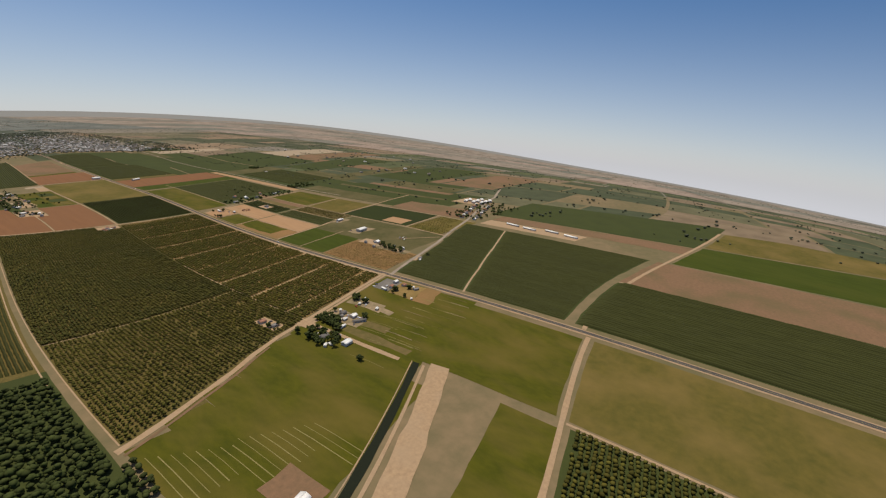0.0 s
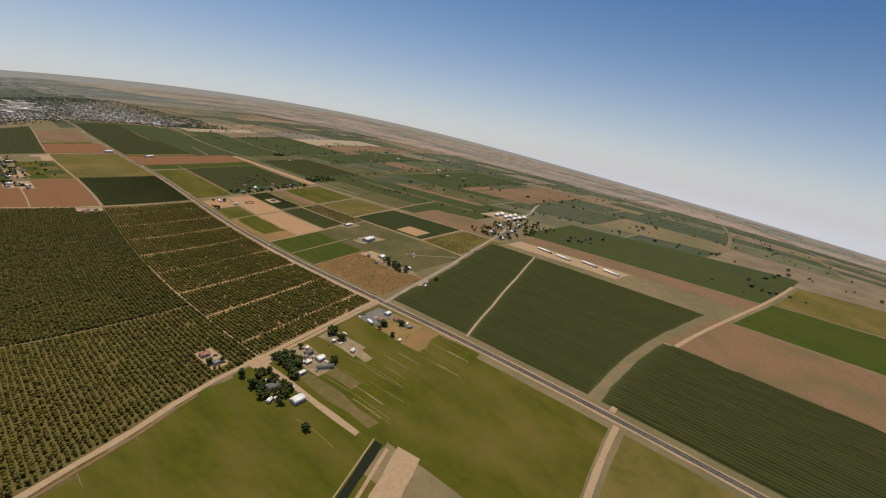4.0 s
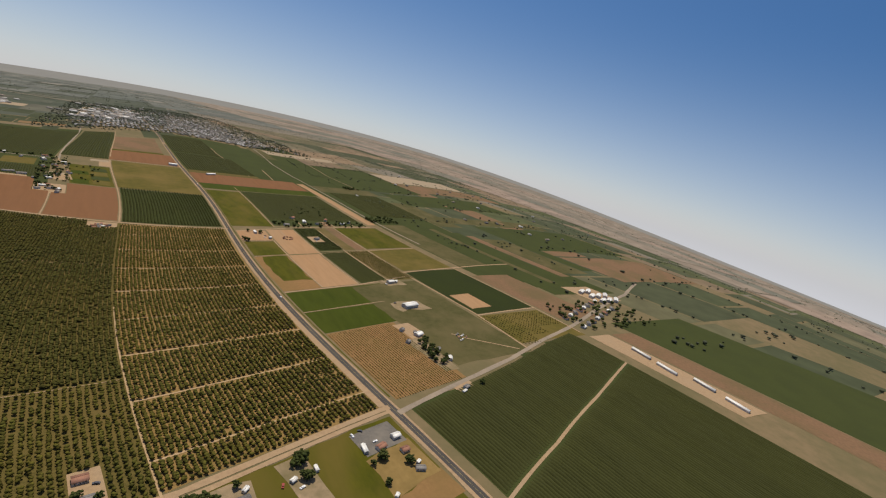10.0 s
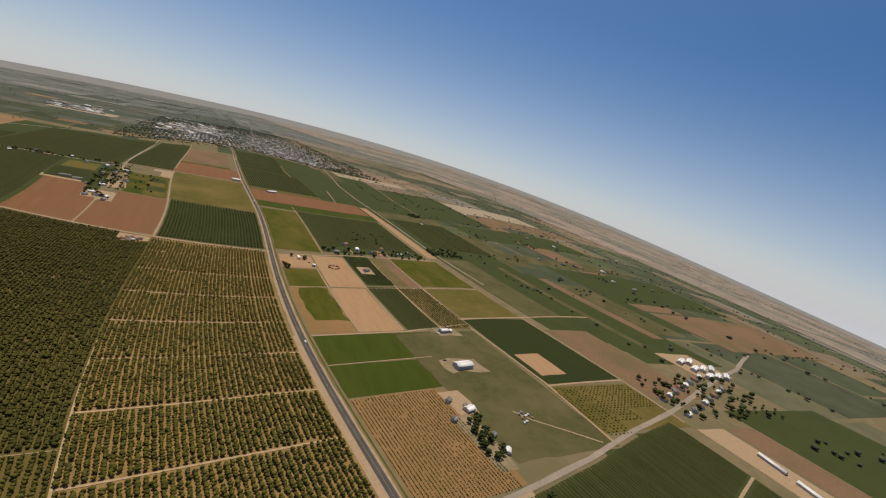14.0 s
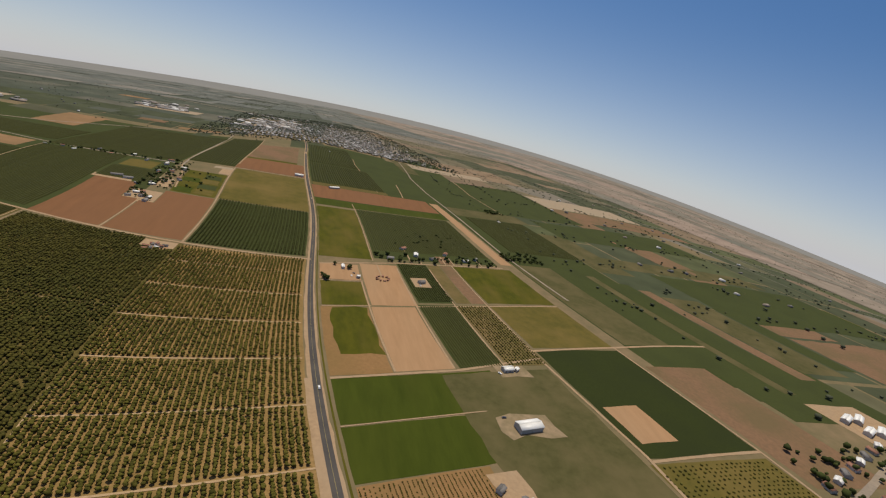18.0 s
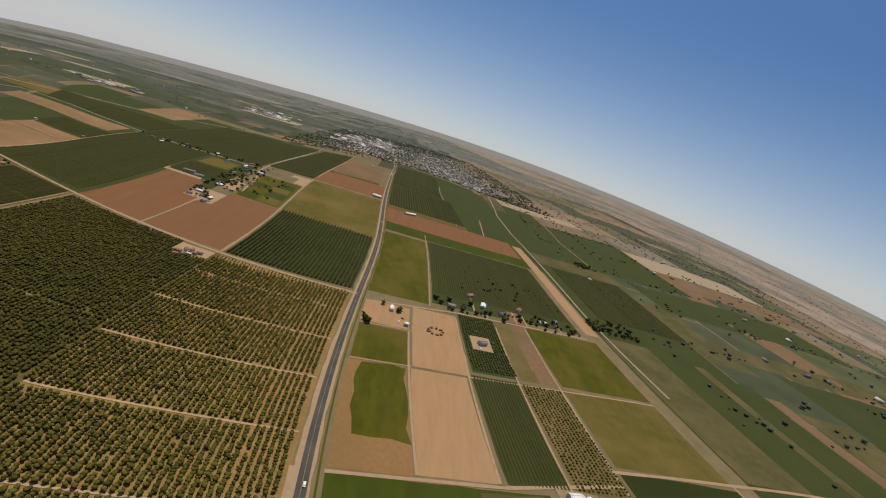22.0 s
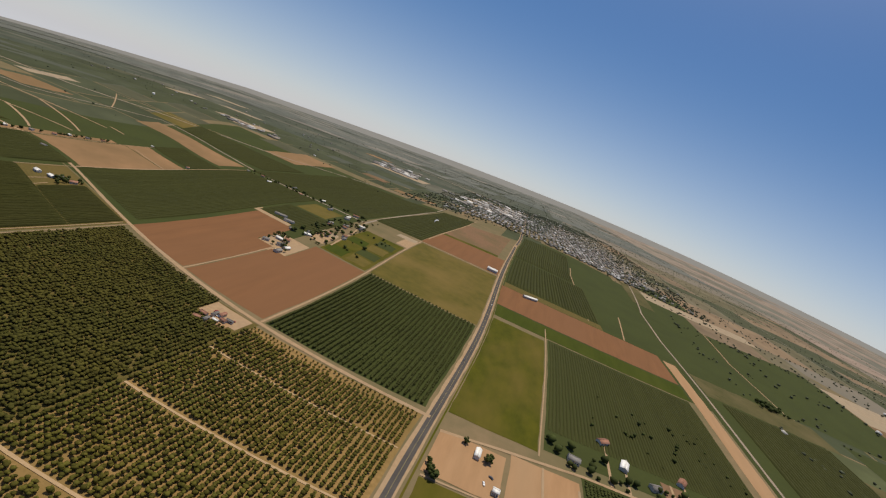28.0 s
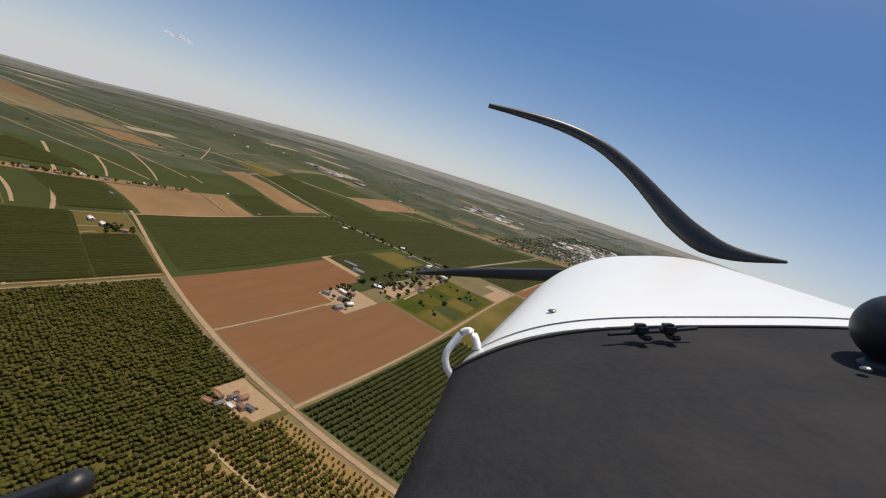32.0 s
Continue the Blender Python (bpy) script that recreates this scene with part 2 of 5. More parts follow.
# range land tans raised in value to carry the haze of distance
M_PATCH_E = patch_mat("hazed_far_range", [(0.23, 0.185, 0.14), (0.20, 0.168, 0.13), (0.165, 0.15, 0.115), (0.25, 0.19, 0.145), (0.145, 0.138, 0.107), (0.22, 0.178, 0.135), (0.18, 0.158, 0.122), (0.24, 0.185, 0.14)])
# farthest parcels are palest, with the most haze painted into their colour
M_PATCH_FW = patch_mat("hazed_far_woods", [(0.112, 0.116, 0.096), (0.122, 0.124, 0.104), (0.135, 0.134, 0.112), (0.106, 0.112, 0.094), (0.18, 0.165, 0.135), (0.115, 0.118, 0.10), (0.145, 0.142, 0.118), (0.12, 0.123, 0.104)])
# plain under the far parcels, greyed with the same painted haze as theirs
M_HAZED_GREEN = mat("hazed_green_plain", (0.078, 0.085, 0.060), (0.068, 0.075, 0.053), 0.01, c=(0.085, 0.088, 0.064), big=0.002)
M_HAZED_DRY = mat("hazed_dry_plain", (0.19, 0.158, 0.118), (0.16, 0.138, 0.104), 0.01, c=(0.14, 0.13, 0.098), big=0.002)
# pale grey of the rim stands in for horizon haze
M_RIM = mat("haze_painted_rim", (0.205, 0.198, 0.178), (0.185, 0.18, 0.163), 0.004, c=(0.195, 0.19, 0.172), big=0.001)


# ---- the lie of the land: farm grid coordinates (u across, v along the main road) into the world ----
FLAT, RIM, RIM_HUMP = 1200.0, 1830.0, 1330.0
MID = np.array((-80.0, 0.0))
PLANE = (582.8693, -18.6452, -63.4739, 13.1435, 821.2075, 211.3638, -0.0616, 0.3122)
SWELL = np.array((
    (-2.0, 1.0, 72.0, 20.9),
    (-1.6, 1.0, 97.3, 35.1),
    (-1.2, 0.2, 51.0, 56.1),
    (-1.2, 0.6, 66.1, 38.6),
    (-0.8, 0.2, 7.7, 41.4),
    (-0.8, 0.6, 1.3, -7.2),
    (-0.8, 1.0, -23.1, -34.7),
    (-0.8, 1.4, 16.6, 12.5),
    (-0.4, -0.6, -3.0, -47.5),
    (-0.4, -0.2, -49.5, -23.5),
    (-0.4, 0.2, 20.5, 37.7),
    (-0.4, 0.6, -4.2, 23.9),
    (-0.0, -0.6, 65.8, 13.3),
    (-0.0, -0.2, -20.8, -39.4),
    (-0.0, 0.2, -4.5, -29.5),
    (-0.0, 0.6, 5.6, -8.6),
    (-0.0, 1.0, -38.1, -0.3),
    (-0.0, 1.4, -16.6, 9.7),
    (0.4, -0.6, -20.1, 95.2),
    (0.4, -0.2, -24.5, -8.7),
    (0.4, 0.2, -33.5, -9.4),
    (0.4, 0.6, 19.1, 10.7),
    (0.4, 1.0, 29.6, -20.3),
    (0.4, 1.4, 13.3, -7.5),
    (0.4, 1.8, 9.1, 62.9),
    (0.4, 2.2, 3.0, 85.8),
    (0.8, -0.2, 92.3, -2.9),
    (0.8, 0.2, 28.7, 17.1),
    (1.2, -0.2, -42.6, 7.6),
    (1.2, 0.2, -60.4, 10.5),
))


def bend(a, b):
    """The farm grid is not quite square: a plane map and gentle local swells."""
    h = PLANE
    den = 1 + h[6] * a + h[7] * b
    g = np.exp(-((a[..., None] - SWELL[:, 0]) ** 2 + (b[..., None] - SWELL[:, 1]) ** 2) / 0.3528) @ SWELL[:, 2:]
    return np.stack([(h[0] * a + h[1] * b + h[2]) / den, (h[3] * a + h[4] * b + h[5]) / den], -1) + g


def lay(u, v, h=0.0):
    """World places of grid points; far land rises gently to the rim, as the plain closes to the horizon."""
    u, v = np.atleast_1d(np.asarray(u, float)), np.atleast_1d(np.asarray(v, float))
    a, b = (u + 300) / 1000, (v - 300) / 1000
    r = np.hypot(a, b) + 1e-9
    k = np.minimum(1.0, 2.1 / r)
    inner = bend(a * k, b * k)
    step = (inner - bend(a * k * 0.98, b * k * 0.98)) / 0.02
    p = inner + step * (1 / k - 1)[..., None]
    d = p - MID
    rho = np.hypot(d[..., 0], d[..., 1]) + 1e-9
    far = np.maximum(rho, FLAT)
    az = np.degrees(np.arctan2(-d[..., 0], d[..., 1]))
    rim = RIM + RIM_HUMP * np.exp(-((az + 22) / 38) ** 2) - 330 * np.clip((az - 30) / 20, 0, 1)
    rr = np.where(rho > FLAT, FLAT + (rim - FLAT) * (1 - FLAT / far), rho)
    q = MID + d * (rr / rho)[..., None]
    return np.stack([q[..., 0], q[..., 1], h + np.where(rho > FLAT, h * 2, 0)], -1)


def size_at(u, v):
    """How large things stand at grid points, by the local spacing of the grid."""
    u, v = np.atleast_1d(np.asarray(u, float)), np.atleast_1d(np.asarray(v, float))
    p = lay(u, v)
    a, b = lay(u + 4, v) - p, lay(u, v + 4) - p
    return np.clip(np.sqrt(np.abs(a[:, 0] * b[:, 1] - a[:, 1] * b[:, 0])) / 4 / 0.80, 0.3, 1.05)


def at(u, v, h=0.0, turn=0.0, most=1.05):
    """A pose on the land, turned and sized with the grid."""
    p, q = lay(u, v, h)[0], lay(u, v + 5, h)[0]
    yaw = math.degrees(math.atan2(-(q[0] - p[0]), q[1] - p[1]))
    k = min(most, float(size_at(u, v)[0]))
    return pose(*p, 0, 0, yaw + turn) @ Matrix.Diagonal((k, k, k, 1))


# ---- mesh helpers ----
def mesh_of(name, verts, faces, material, smooth=False):
    verts, faces = np.asarray(verts, np.float32), np.asarray(faces, np.int32)
    me = bpy.data.meshes.new(name)
    n, k = faces.shape
    me.vertices.add(len(verts))
    me.vertices.foreach_set("co", verts.ravel())
    me.loops.add(n * k)
    me.loops.foreach_set("vertex_index", faces.ravel())
    me.polygons.add(n)
    me.polygons.foreach_set("loop_start", np.arange(0, n * k, k, dtype=np.int32))
    if smooth:
        me.polygons.foreach_set("use_smooth", np.ones(n, bool))
    me.update(calc_edges=True)
    me.materials.append(material)
    return me


def part(name, me, parent, label="", m=None):
    ob = new(name, me)
    ob.parent = parent
    if m is not None:
        ob.matrix_basis = m
    return tagged(ob, label) if label else ob


def grid_mesh(u0, u1, v0, v1, h, step=45.0, ragged=0.0, rng=None):
    nu, nv = max(1, int(abs(u1 - u0) / step + 0.5)), max(1, int(abs(v1 - v0) / step + 0.5))
    uu, vv = np.meshgrid(np.linspace(u0, u1, nu + 1), np.linspace(v0, v1, nv + 1), indexing="ij")
    if ragged:
        uu, vv = uu + rng.uniform(-ragged, ragged, uu.shape), vv + rng.uniform(-ragged, ragged, vv.shape)
    V = lay(uu.ravel(), vv.ravel(), h)
    i = np.arange(nu * (nv + 1)).reshape(nu, nv + 1)[:, :-1].ravel()
    return V, np.stack([i, i + nv + 1, i + nv + 2, i + 1], 1)


LEVEL = [0.07, 0.22, 0.27]


def field(name, material, u0, u1, v0, v1, label, category="field", ragged=0.8, h=None):
    # each sheet lies a few millimetres above the one before it: fields, then yards, then roads
    if h is None:
        LEVEL[0] += 0.0007
        h = LEVEL[0]
    elif h > 0.17:
        LEVEL[1] += 0.0007
        h = LEVEL[1]
    rng = np.random.default_rng(int(abs(u0 * 7 + v0 * 13)) + 5)
    V, F = grid_mesh(u0, u1, v0, v1, h, 24.0, ragged, rng)
    return tagged(new(name, mesh_of(name, V, F, material)), label, category, kind="structure")


def lane(name, material, pts, width, h, label, category="road"):
    """A strip along grid points."""
    k = 0 if material in (M_STRAW, M_OLIVE, M_PASTURE) else 2
    LEVEL[k] += 0.0006
    h = LEVEL[k]
    P = []
    for (a, b), (c, d) in zip(pts, pts[1:]):
        n = max(1, int(math.hypot(c - a, d - b) / 20))
        P += [(a + (c - a) * i / n, b + (d - b) * i / n) for i in range(n)]
    P.append(pts[-1])
    P = np.array(P, float)
    t = np.gradient(P, axis=0)
    t /= np.linalg.norm(t, axis=1, keepdims=True)
    s = np.stack([t[:, 1], -t[:, 0]], 1)
    rng = np.random.default_rng(len(P))
    w = width / 2 * (1 + rng.uniform(-0.12, 0.12, (len(P), 1)) * (material is not M_ASPHALT))
    A, B = P + s * w, P - s * w
    V = np.concatenate([lay(A[:, 0], A[:, 1], h), lay(B[:, 0], B[:, 1], h)])
    i = np.arange(len(P) - 1)
    F = np.stack([i, i + 1, i + 1 + len(P), i + len(P)], 1)
    return tagged(new(name, mesh_of(name, V, F, material)), label, category, kind="structure")


# ---- foliage ----
PHI = (1 + 5 ** 0.5) / 2
ICO_V = np.array([(-1, PHI, 0), (1, PHI, 0), (-1, -PHI, 0), (1, -PHI, 0), (0, -1, PHI), (0, 1, PHI), (0, -1, -PHI), (0, 1, -PHI), (PHI, 0, -1), (PHI, 0, 1), (-PHI, 0, -1), (-PHI, 0, 1)])
ICO_V = ICO_V / np.linalg.norm(ICO_V[0])
ICO_F = np.array([(0, 11, 5), (0, 5, 1), (0, 1, 7), (0, 7, 10), (0, 10, 11), (1, 5, 9), (5, 11, 4), (11, 10, 2), (10, 7, 6), (7, 1, 8), (3, 9, 4), (3, 4, 2), (3, 2, 6), (3, 6, 8), (3, 8, 9), (4, 9, 5), (2, 4, 11), (6, 2, 10), (8, 6, 7), (9, 8, 1)])


def clumps(rng, n, spread, size, squash=0.8):
    """One crown: n ragged leaf clumps round a middle."""
    V, F = [], []
    for i in range(n):
        c = rng.normal(0, 1, 3)
        c = c / np.linalg.norm(c) * spread * rng.uniform(0.4, 1.0) if i else np.zeros(3)
        c[2] *= squash
        s = size * (rng.uniform(0.6, 1.0) if i else 1.0)
        v = ICO_V * rng.uniform(0.72, 1.28, (12, 1)) * s * np.array((1, 1, squash)) + c
        F.append(ICO_F + 12 * i)
        V.append(v)
    return np.concatenate(V), np.concatenate(F)


def spread_trees(name, pts, radius, height, material, label, seed, n=1, vary=0.22, kinds=10):
    """Many crowns at grid points in one mesh."""
    rng = np.random.default_rng(seed)
    pts = np.asarray(pts, float)
    W = lay(pts[:, 0], pts[:, 1])
    forms = [clumps(rng, n, 0.62, {1: 1.0, 2: 0.8, 3: 0.72}.get(n, 0.66)) for _ in range(kinds)]
    nv, f0 = len(forms[0][0]), forms[0][1]
    FV = np.stack([f[0] for f in forms])
    k = rng.integers(0, kinds, len(W))
    ang, s = rng.uniform(0, 6.283, len(W)), rng.uniform(1 - vary, 1 + vary, len(W)) * size_at(pts[:, 0], pts[:, 1])
    v = FV[k]
    c, sn = np.cos(ang)[:, None], np.sin(ang)[:, None]
    X = (v[..., 0] * c - v[..., 1] * sn) * radius * s[:, None]
    Y = (v[..., 0] * sn + v[..., 1] * c) * radius * s[:, None]
    Z = (v[..., 2] * 0.5 + 0.55) * height * s[:, None]
    V = np.stack([X + W[:, :1], Y + W[:, 1:2], Z + W[:, 2:]], -1).reshape(-1, 3)
    F = (f0[None] + (np.arange(len(W)) * nv)[:, None, None]).reshape(-1, 3)
    return tagged(new(name, mesh_of(name, V, F, material)), label, "orchard", kind="stuff")


def hedge_rows(u0, u1, v0, v1, du, width, height, material, label, seed, step=9.0):
    """Closed orchard rows: long leafy ridges along the grid, one after another."""
    rng = np.random.default_rng(seed)
    us = np.arange(u0 + du / 2, u1, du)
    low, high = (np.interp(us, *e) if isinstance(e, tuple) else np.full(len(us), e) for e in (v0, v1))
    n = max(2, int((high - low).max() / step))
    V, F = [], []
    for k, u in enumerate(us):
        vs = np.linspace(low[k], high[k], n)
        w = width / 2 * rng.uniform(0.86, 1.12, n)
        top = height * rng.uniform(0.88, 1.10, n) * size_at(np.full(n, u), vs)
        off = rng.normal(0, 0.2, n)
        top[0] = top[-1] = 0.3
        for du_, z in ((-1.0, 0.05), (-0.55, 0.85), (0.0, 1.0), (0.55, 0.85), (1.0, 0.05)):
            p = lay(u + off + w * du_, vs)
            p[:, 2] += top * z * rng.uniform(0.92, 1.08, n)
            V.append(p)
        i = np.arange(n - 1)
        for q in range(4):
            a = (k * 5 + q) * n
            F.append(np.stack([a + i, a + i + n, a + i + n + 1, a + i + 1], 1))
    return tagged(new("orchard_rows", mesh_of("orchard_rows", np.concatenate(V), np.concatenate(F), material, True)), label, "orchard", kind="stuff")


def rows_of(u0, u1, v0, v1, du, dv, seed, miss=0.03, jitter=0.35, lanes=(), clear=(), gaps=2.2, half=3.0):
    rng = np.random.default_rng(seed)
    uu, vv = np.meshgrid(np.arange(u0 + du / 2, u1, du), np.arange(v0 + dv / 2, v1, dv), indexing="ij")
    p = np.stack([uu.ravel(), vv.ravel()], 1)
    # thin patches where trees have failed
    hole = np.array([noise.noise(Vector((a * 0.03, b * 0.03, seed))) for a, b in p])
    keep = rng.uniform(0, 1, len(p)) > miss + np.clip(hole - 0.42, 0, 1) * gaps
    for y in lanes:
        keep &= abs(p[:, 1] - y) > half
    for a, b, c, d in clear:
        keep &= ~((p[:, 0] > a) & (p[:, 0] < b) & (p[:, 1] > c) & (p[:, 1] < d))
    p = p[keep]
    return p + rng.normal(0, jitter, p.shape)


# ---- ground ----
def ground_sheet():
    n = 150
    s = np.linspace(-1, 1, n)
    g = np.sign(s) * (np.abs(s) * 2500 + np.abs(s) ** 7 * 60000)
    uu, vv = np.meshgrid(g - 300, g + 600, indexing="ij")
    V = lay(uu.ravel(), vv.ravel())
    i = np.arange((n - 1) * n).reshape(n - 1, n)[:, :-1].ravel()
    return tagged(new("ground", mesh_of("ground", V, np.stack([i, i + n, i + n + 1, i + 1], 1), M_GROUND, True)), "dry brown and green farmland plain reaching the horizon", "ground", kind="structure")


ground_sheet()


def patchwork(name, material, u0, u1, v0, v1, size, gap, seed, label, avoid):
    """Parcels of far farmland, split unevenly along the grid, joined in one sheet."""
    rng = np.random.default_rng(seed)
    todo, cells = [(u0, u1, v0, v1)], []
    while todo:
        a, b, c, d = todo.pop()
        if max(b - a, d - c) < size * rng.uniform(0.7, 1.7):
            cells.append((a, b, c, d))
        elif b - a > (d - c) * rng.uniform(0.7, 1.3):
            m = a + (b - a) * rng.uniform(0.35, 0.65)
            todo += [(a, m, c, d), (m, b, c, d)]
        else:
            m = c + (d - c) * rng.uniform(0.35, 0.65)
            todo += [(a, b, c, m), (a, b, m, d)]
    V, F, n = [], [], 0
    for a, b, c, d in cells:
        if any(p < (a + b) / 2 < q and r < (c + d) / 2 < s for p, q, r, s in avoid) or rng.uniform() < 0.06:
            continue
        near = size < 500
        v, f = grid_mesh(a + gap, b - gap, c + gap, d - gap, 0.045 + rng.uniform(0, 0.02) + (0 if near else 0.3), max(60.0, size / 6))
        if near:
            tagged(new(name, mesh_of(name, v, f, material)), label, "field", kind="structure")
        V.append(v)
        F.append(f + n)
        n += len(v)
    if size >= 500:
        tagged(new(name, mesh_of(name, np.concatenate(V), np.concatenate(F), material)), label, "farmland", kind="stuff")


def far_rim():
    """The last stretch of the plain up to the horizon, haze painted into its colour."""
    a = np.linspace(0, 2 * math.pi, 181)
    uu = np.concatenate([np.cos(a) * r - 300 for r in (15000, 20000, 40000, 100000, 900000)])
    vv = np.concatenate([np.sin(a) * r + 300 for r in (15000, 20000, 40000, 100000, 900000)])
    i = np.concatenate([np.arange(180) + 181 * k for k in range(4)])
    tagged(new("horizon_land", mesh_of("horizon_land", lay(uu, vv, 0.25), np.stack([i, i + 1, i + 182, i + 181], 1), M_RIM, True)), "land along the horizon, paled by painted haze", "ground", kind="structure")


far_rim()


def far_plain(name, material, a0, a1, label):
    """A sector of the far plain under the fields."""
    a, r = np.linspace(math.radians(a0), math.radians(a1), 121), np.array((2600, 3200, 4000, 5000, 6200, 8000, 11000, 16000))
    aa, rr = np.meshgrid(a, r, indexing="ij")
    V = lay((np.cos(aa) * rr - 300).ravel(), (np.sin(aa) * rr + 300).ravel(), 0.03)
    i = np.arange(120 * 8).reshape(120, 8)[:, :-1].ravel()
    tagged(new(name, mesh_of(name, V, np.stack([i, i + 8, i + 9, i + 1], 1), material, True)), label, "ground", kind="structure")


far_plain("far_plain_west", M_HAZED_GREEN, 80, 235, "green far orchard plain, dulled by painted haze")
far_plain("far_plain_east", M_HAZED_DRY, -125, 80, "dry tan far range land, paled by painted haze")
field("orchard_base", M_DKGREEN, -1850, -450, 745, 2340, "dark green ground between orchards", h=0.036)
field("orchard_base", M_DKGREEN, -1850, -1010, -330, 742, "dark green ground between orchards", h=0.036)
field("crop_base", M_DKGREEN, 605, 1000, 300, 2340, "dark green ground between strip fields", h=0.036)
field("crop_base", M_DKGREEN, 16, 605, 1195, 2400, "dark green ground between fields", h=0.042)
CORE = [(-1850, 1000, -330, 2330)]
patchwork("far_field", M_PATCH_W, -3300, -1000, -1400, 3300, 330, 4, 3, "dark green orchards in a grid", CORE)
patchwork("far_field", M_PATCH_M, -5200, -3300, -1600, 5600, 420, 5, 11, "far green orchards in a grid, dulled by painted haze", CORE)
patchwork("far_field", M_PATCH_M, -3300, -600, 3300, 5600, 400, 5, 12, "far green orchards in a grid, dulled by painted haze", CORE)
patchwork("far_field", M_PATCH_W, -1000, 1000, 2000, 3300, 300, 4, 4, "green fields round the town", CORE + [(-500, 900, 2340, 4300)])
patchwork("far_field", M_PATCH_G, 1000, 3000, -2400, 2000, 300, 5, 5, "mixed green and tan fields east of the road", CORE)
patchwork("far_field", M_PATCH, 1000, 3000, 2000, 4600, 380, 5, 13, "dry tan and green fields east of the town", CORE)
patchwork("far_field", M_PATCH_M, -600, 1000, 3300, 5600, 380, 5, 14, "green fields beyond the town, dulled by painted haze", [(-500, 900, 2340, 4300)])
patchwork("far_field", M_PATCH_W, -2400, -620, -1600, -300, 300, 5, 6, "orchards and fields south of the side road", CORE)
patchwork("far_field", M_PATCH, -620, 1000, -1600, -650, 260, 5, 16, "green and tan fields south of the side road", [])
patchwork("farmland_patchwork", M_PATCH_E, 3000, 19000, -9000, 18000, 1000, 12, 7, "dry rolling range land on the far plain, paled by painted haze", [])
patchwork("farmland_patchwork", M_PATCH_FW, -600, 3000, 5600, 19000, 800, 12, 8, "dry fields on the far plain, paled by painted haze", [])
patchwork("farmland_patchwork", M_PATCH_FW, -19000, -5200, -9000, 18000, 1000, 12, 9, "dark far orchards with pale clearings, lightened by painted haze", [])
patchwork("farmland_patchwork", M_PATCH_FW, -5200, -600, 5600, 19000, 900, 12, 10, "dark far orchards beyond the town, lightened by painted haze", [])

# ---- roads and lanes ----
def track(pts, width, label, h=0.24):
    return lane("farm_track", M_DIRT, pts, width, h, label)


lane("main_road_shoulder", M_DIRT, [(1, -1600), (1, 4200)], 17, 0.20, "pale dirt shoulder of the paved road")
lane("main_road", M_ASPHALT, [(2, -1600), (2, 5200)], 9.4, 0.27, "grey asphalt two-lane country road")
lane("centre_line", M_PAINT, [(2, -1600), (2, 2400)], 0.2, 0.31, "faded yellow centre line on asphalt", "road marking")
lane("roadside_ditch", M_PASTURE, [(13.5, 25), (13.5, 2100)], 2.2, 0.29, "narrow weedy ditch beside the road", "ditch")
lane("road_verge", M_DIRT, [(-8.5, 14), (-8.5, 180), (-8, 352)], 7.5, 0.205, "wide pale dirt verge beside the orchard", "verge")
lane("side_road", M_DIRT, [(-620, -47), (-560, -37), (-500, -25), (-440, -15), (-390, -4), (-330, 4), (-262, 6), (0, 10)], 6.5, 0.22, "pale dirt side road along the orchard")
lane("ditch_edge", M_BROWN, [(-615, -54), (-560, -44), (-500, -32), (-440, -22), (-390, -11), (-360, -6)], 3, 0.215, "brown dry ditch edge beside the side road", "ditch")
lane("side_road_edge", M_DIRT, [(-262, -2), (-8, 3)], 5, 0.235, "second pale wheel track of the side road")
lane("side_road_east", M_ROADPALE, [(4, -4), (91, 6), (172, 16), (268, 32), (406, 66), (566, 98), (806, 152), (1133, 222), (1338, 290)], 7, 0.22, "narrow pale paved side road")
lane("farm_road", M_DIRT, [(-2400, 765), (-1000, 756), (-620, 742), (-260, 731), (0, 724)], 6, 0.23, "pale dirt farm road between fields")
lane("orchard_lane", M_LANE, [(-259, 5), (-259, 345)], 2.4, 0.21, "narrow dirt lane between two orchards")
lane("field_lane", M_DIRT, [(-261, 735), (-263, 1530)], 4, 0.21, "narrow dirt lane along fields")
lane("orchard_lane", M_DIRT, [(-612, -40), (-614, 170), (-620, 740)], 2.2, 0.21, "dirt lane along an orchard edge")
lane("pink_lane", M_DIRT, [(-439, 738), (-441, 960)], 3.5, 0.30, "pale dirt driveway across ploughed soil")
lane("country_road", M_ROADPALE, [(-2500, 1090), (-2108, 1176), (-2060, 1400), (-1930, 1570), (-1600, 1560), (-1211, 1540), (-762, 1474), (-436, 1455)], 8, 0.22, "pale country road lined with farms")
lane("country_road", M_ROADPALE, [(-432, 1440), (-445, 1700), (-470, 2500)], 8, 0.22, "pale country road towards the town")
track([(-436, 1455), (-400, 1300), (-385, 1120)], 5, "dirt drive behind the farmhouses")
track([(-1008, 560), (-1012, 1480)], 4, "dirt lane along a dark orchard")
field("crossing", M_DIRT, -282, -246, -8, 10, "bare dirt where the farm lane meets the side road", "yard", h=0.236, ragged=2.5)
lane("farm_lane", M_DIRT, [(-264, 0), (-264, -65), (-266, -100), (-266, -156)], 9, 0.22, "wide bare dirt lane between farm lots")
track([(190, 352), (345, 372), (352, 180), (338, 52)], 4.5, "pale farm track round fields")
track([(345, 380), (350, 545)], 4, "pale farm track beside vines")
track([(562, 400), (566, 180), (556, 75)], 4.5, "pale farm track beside crops")
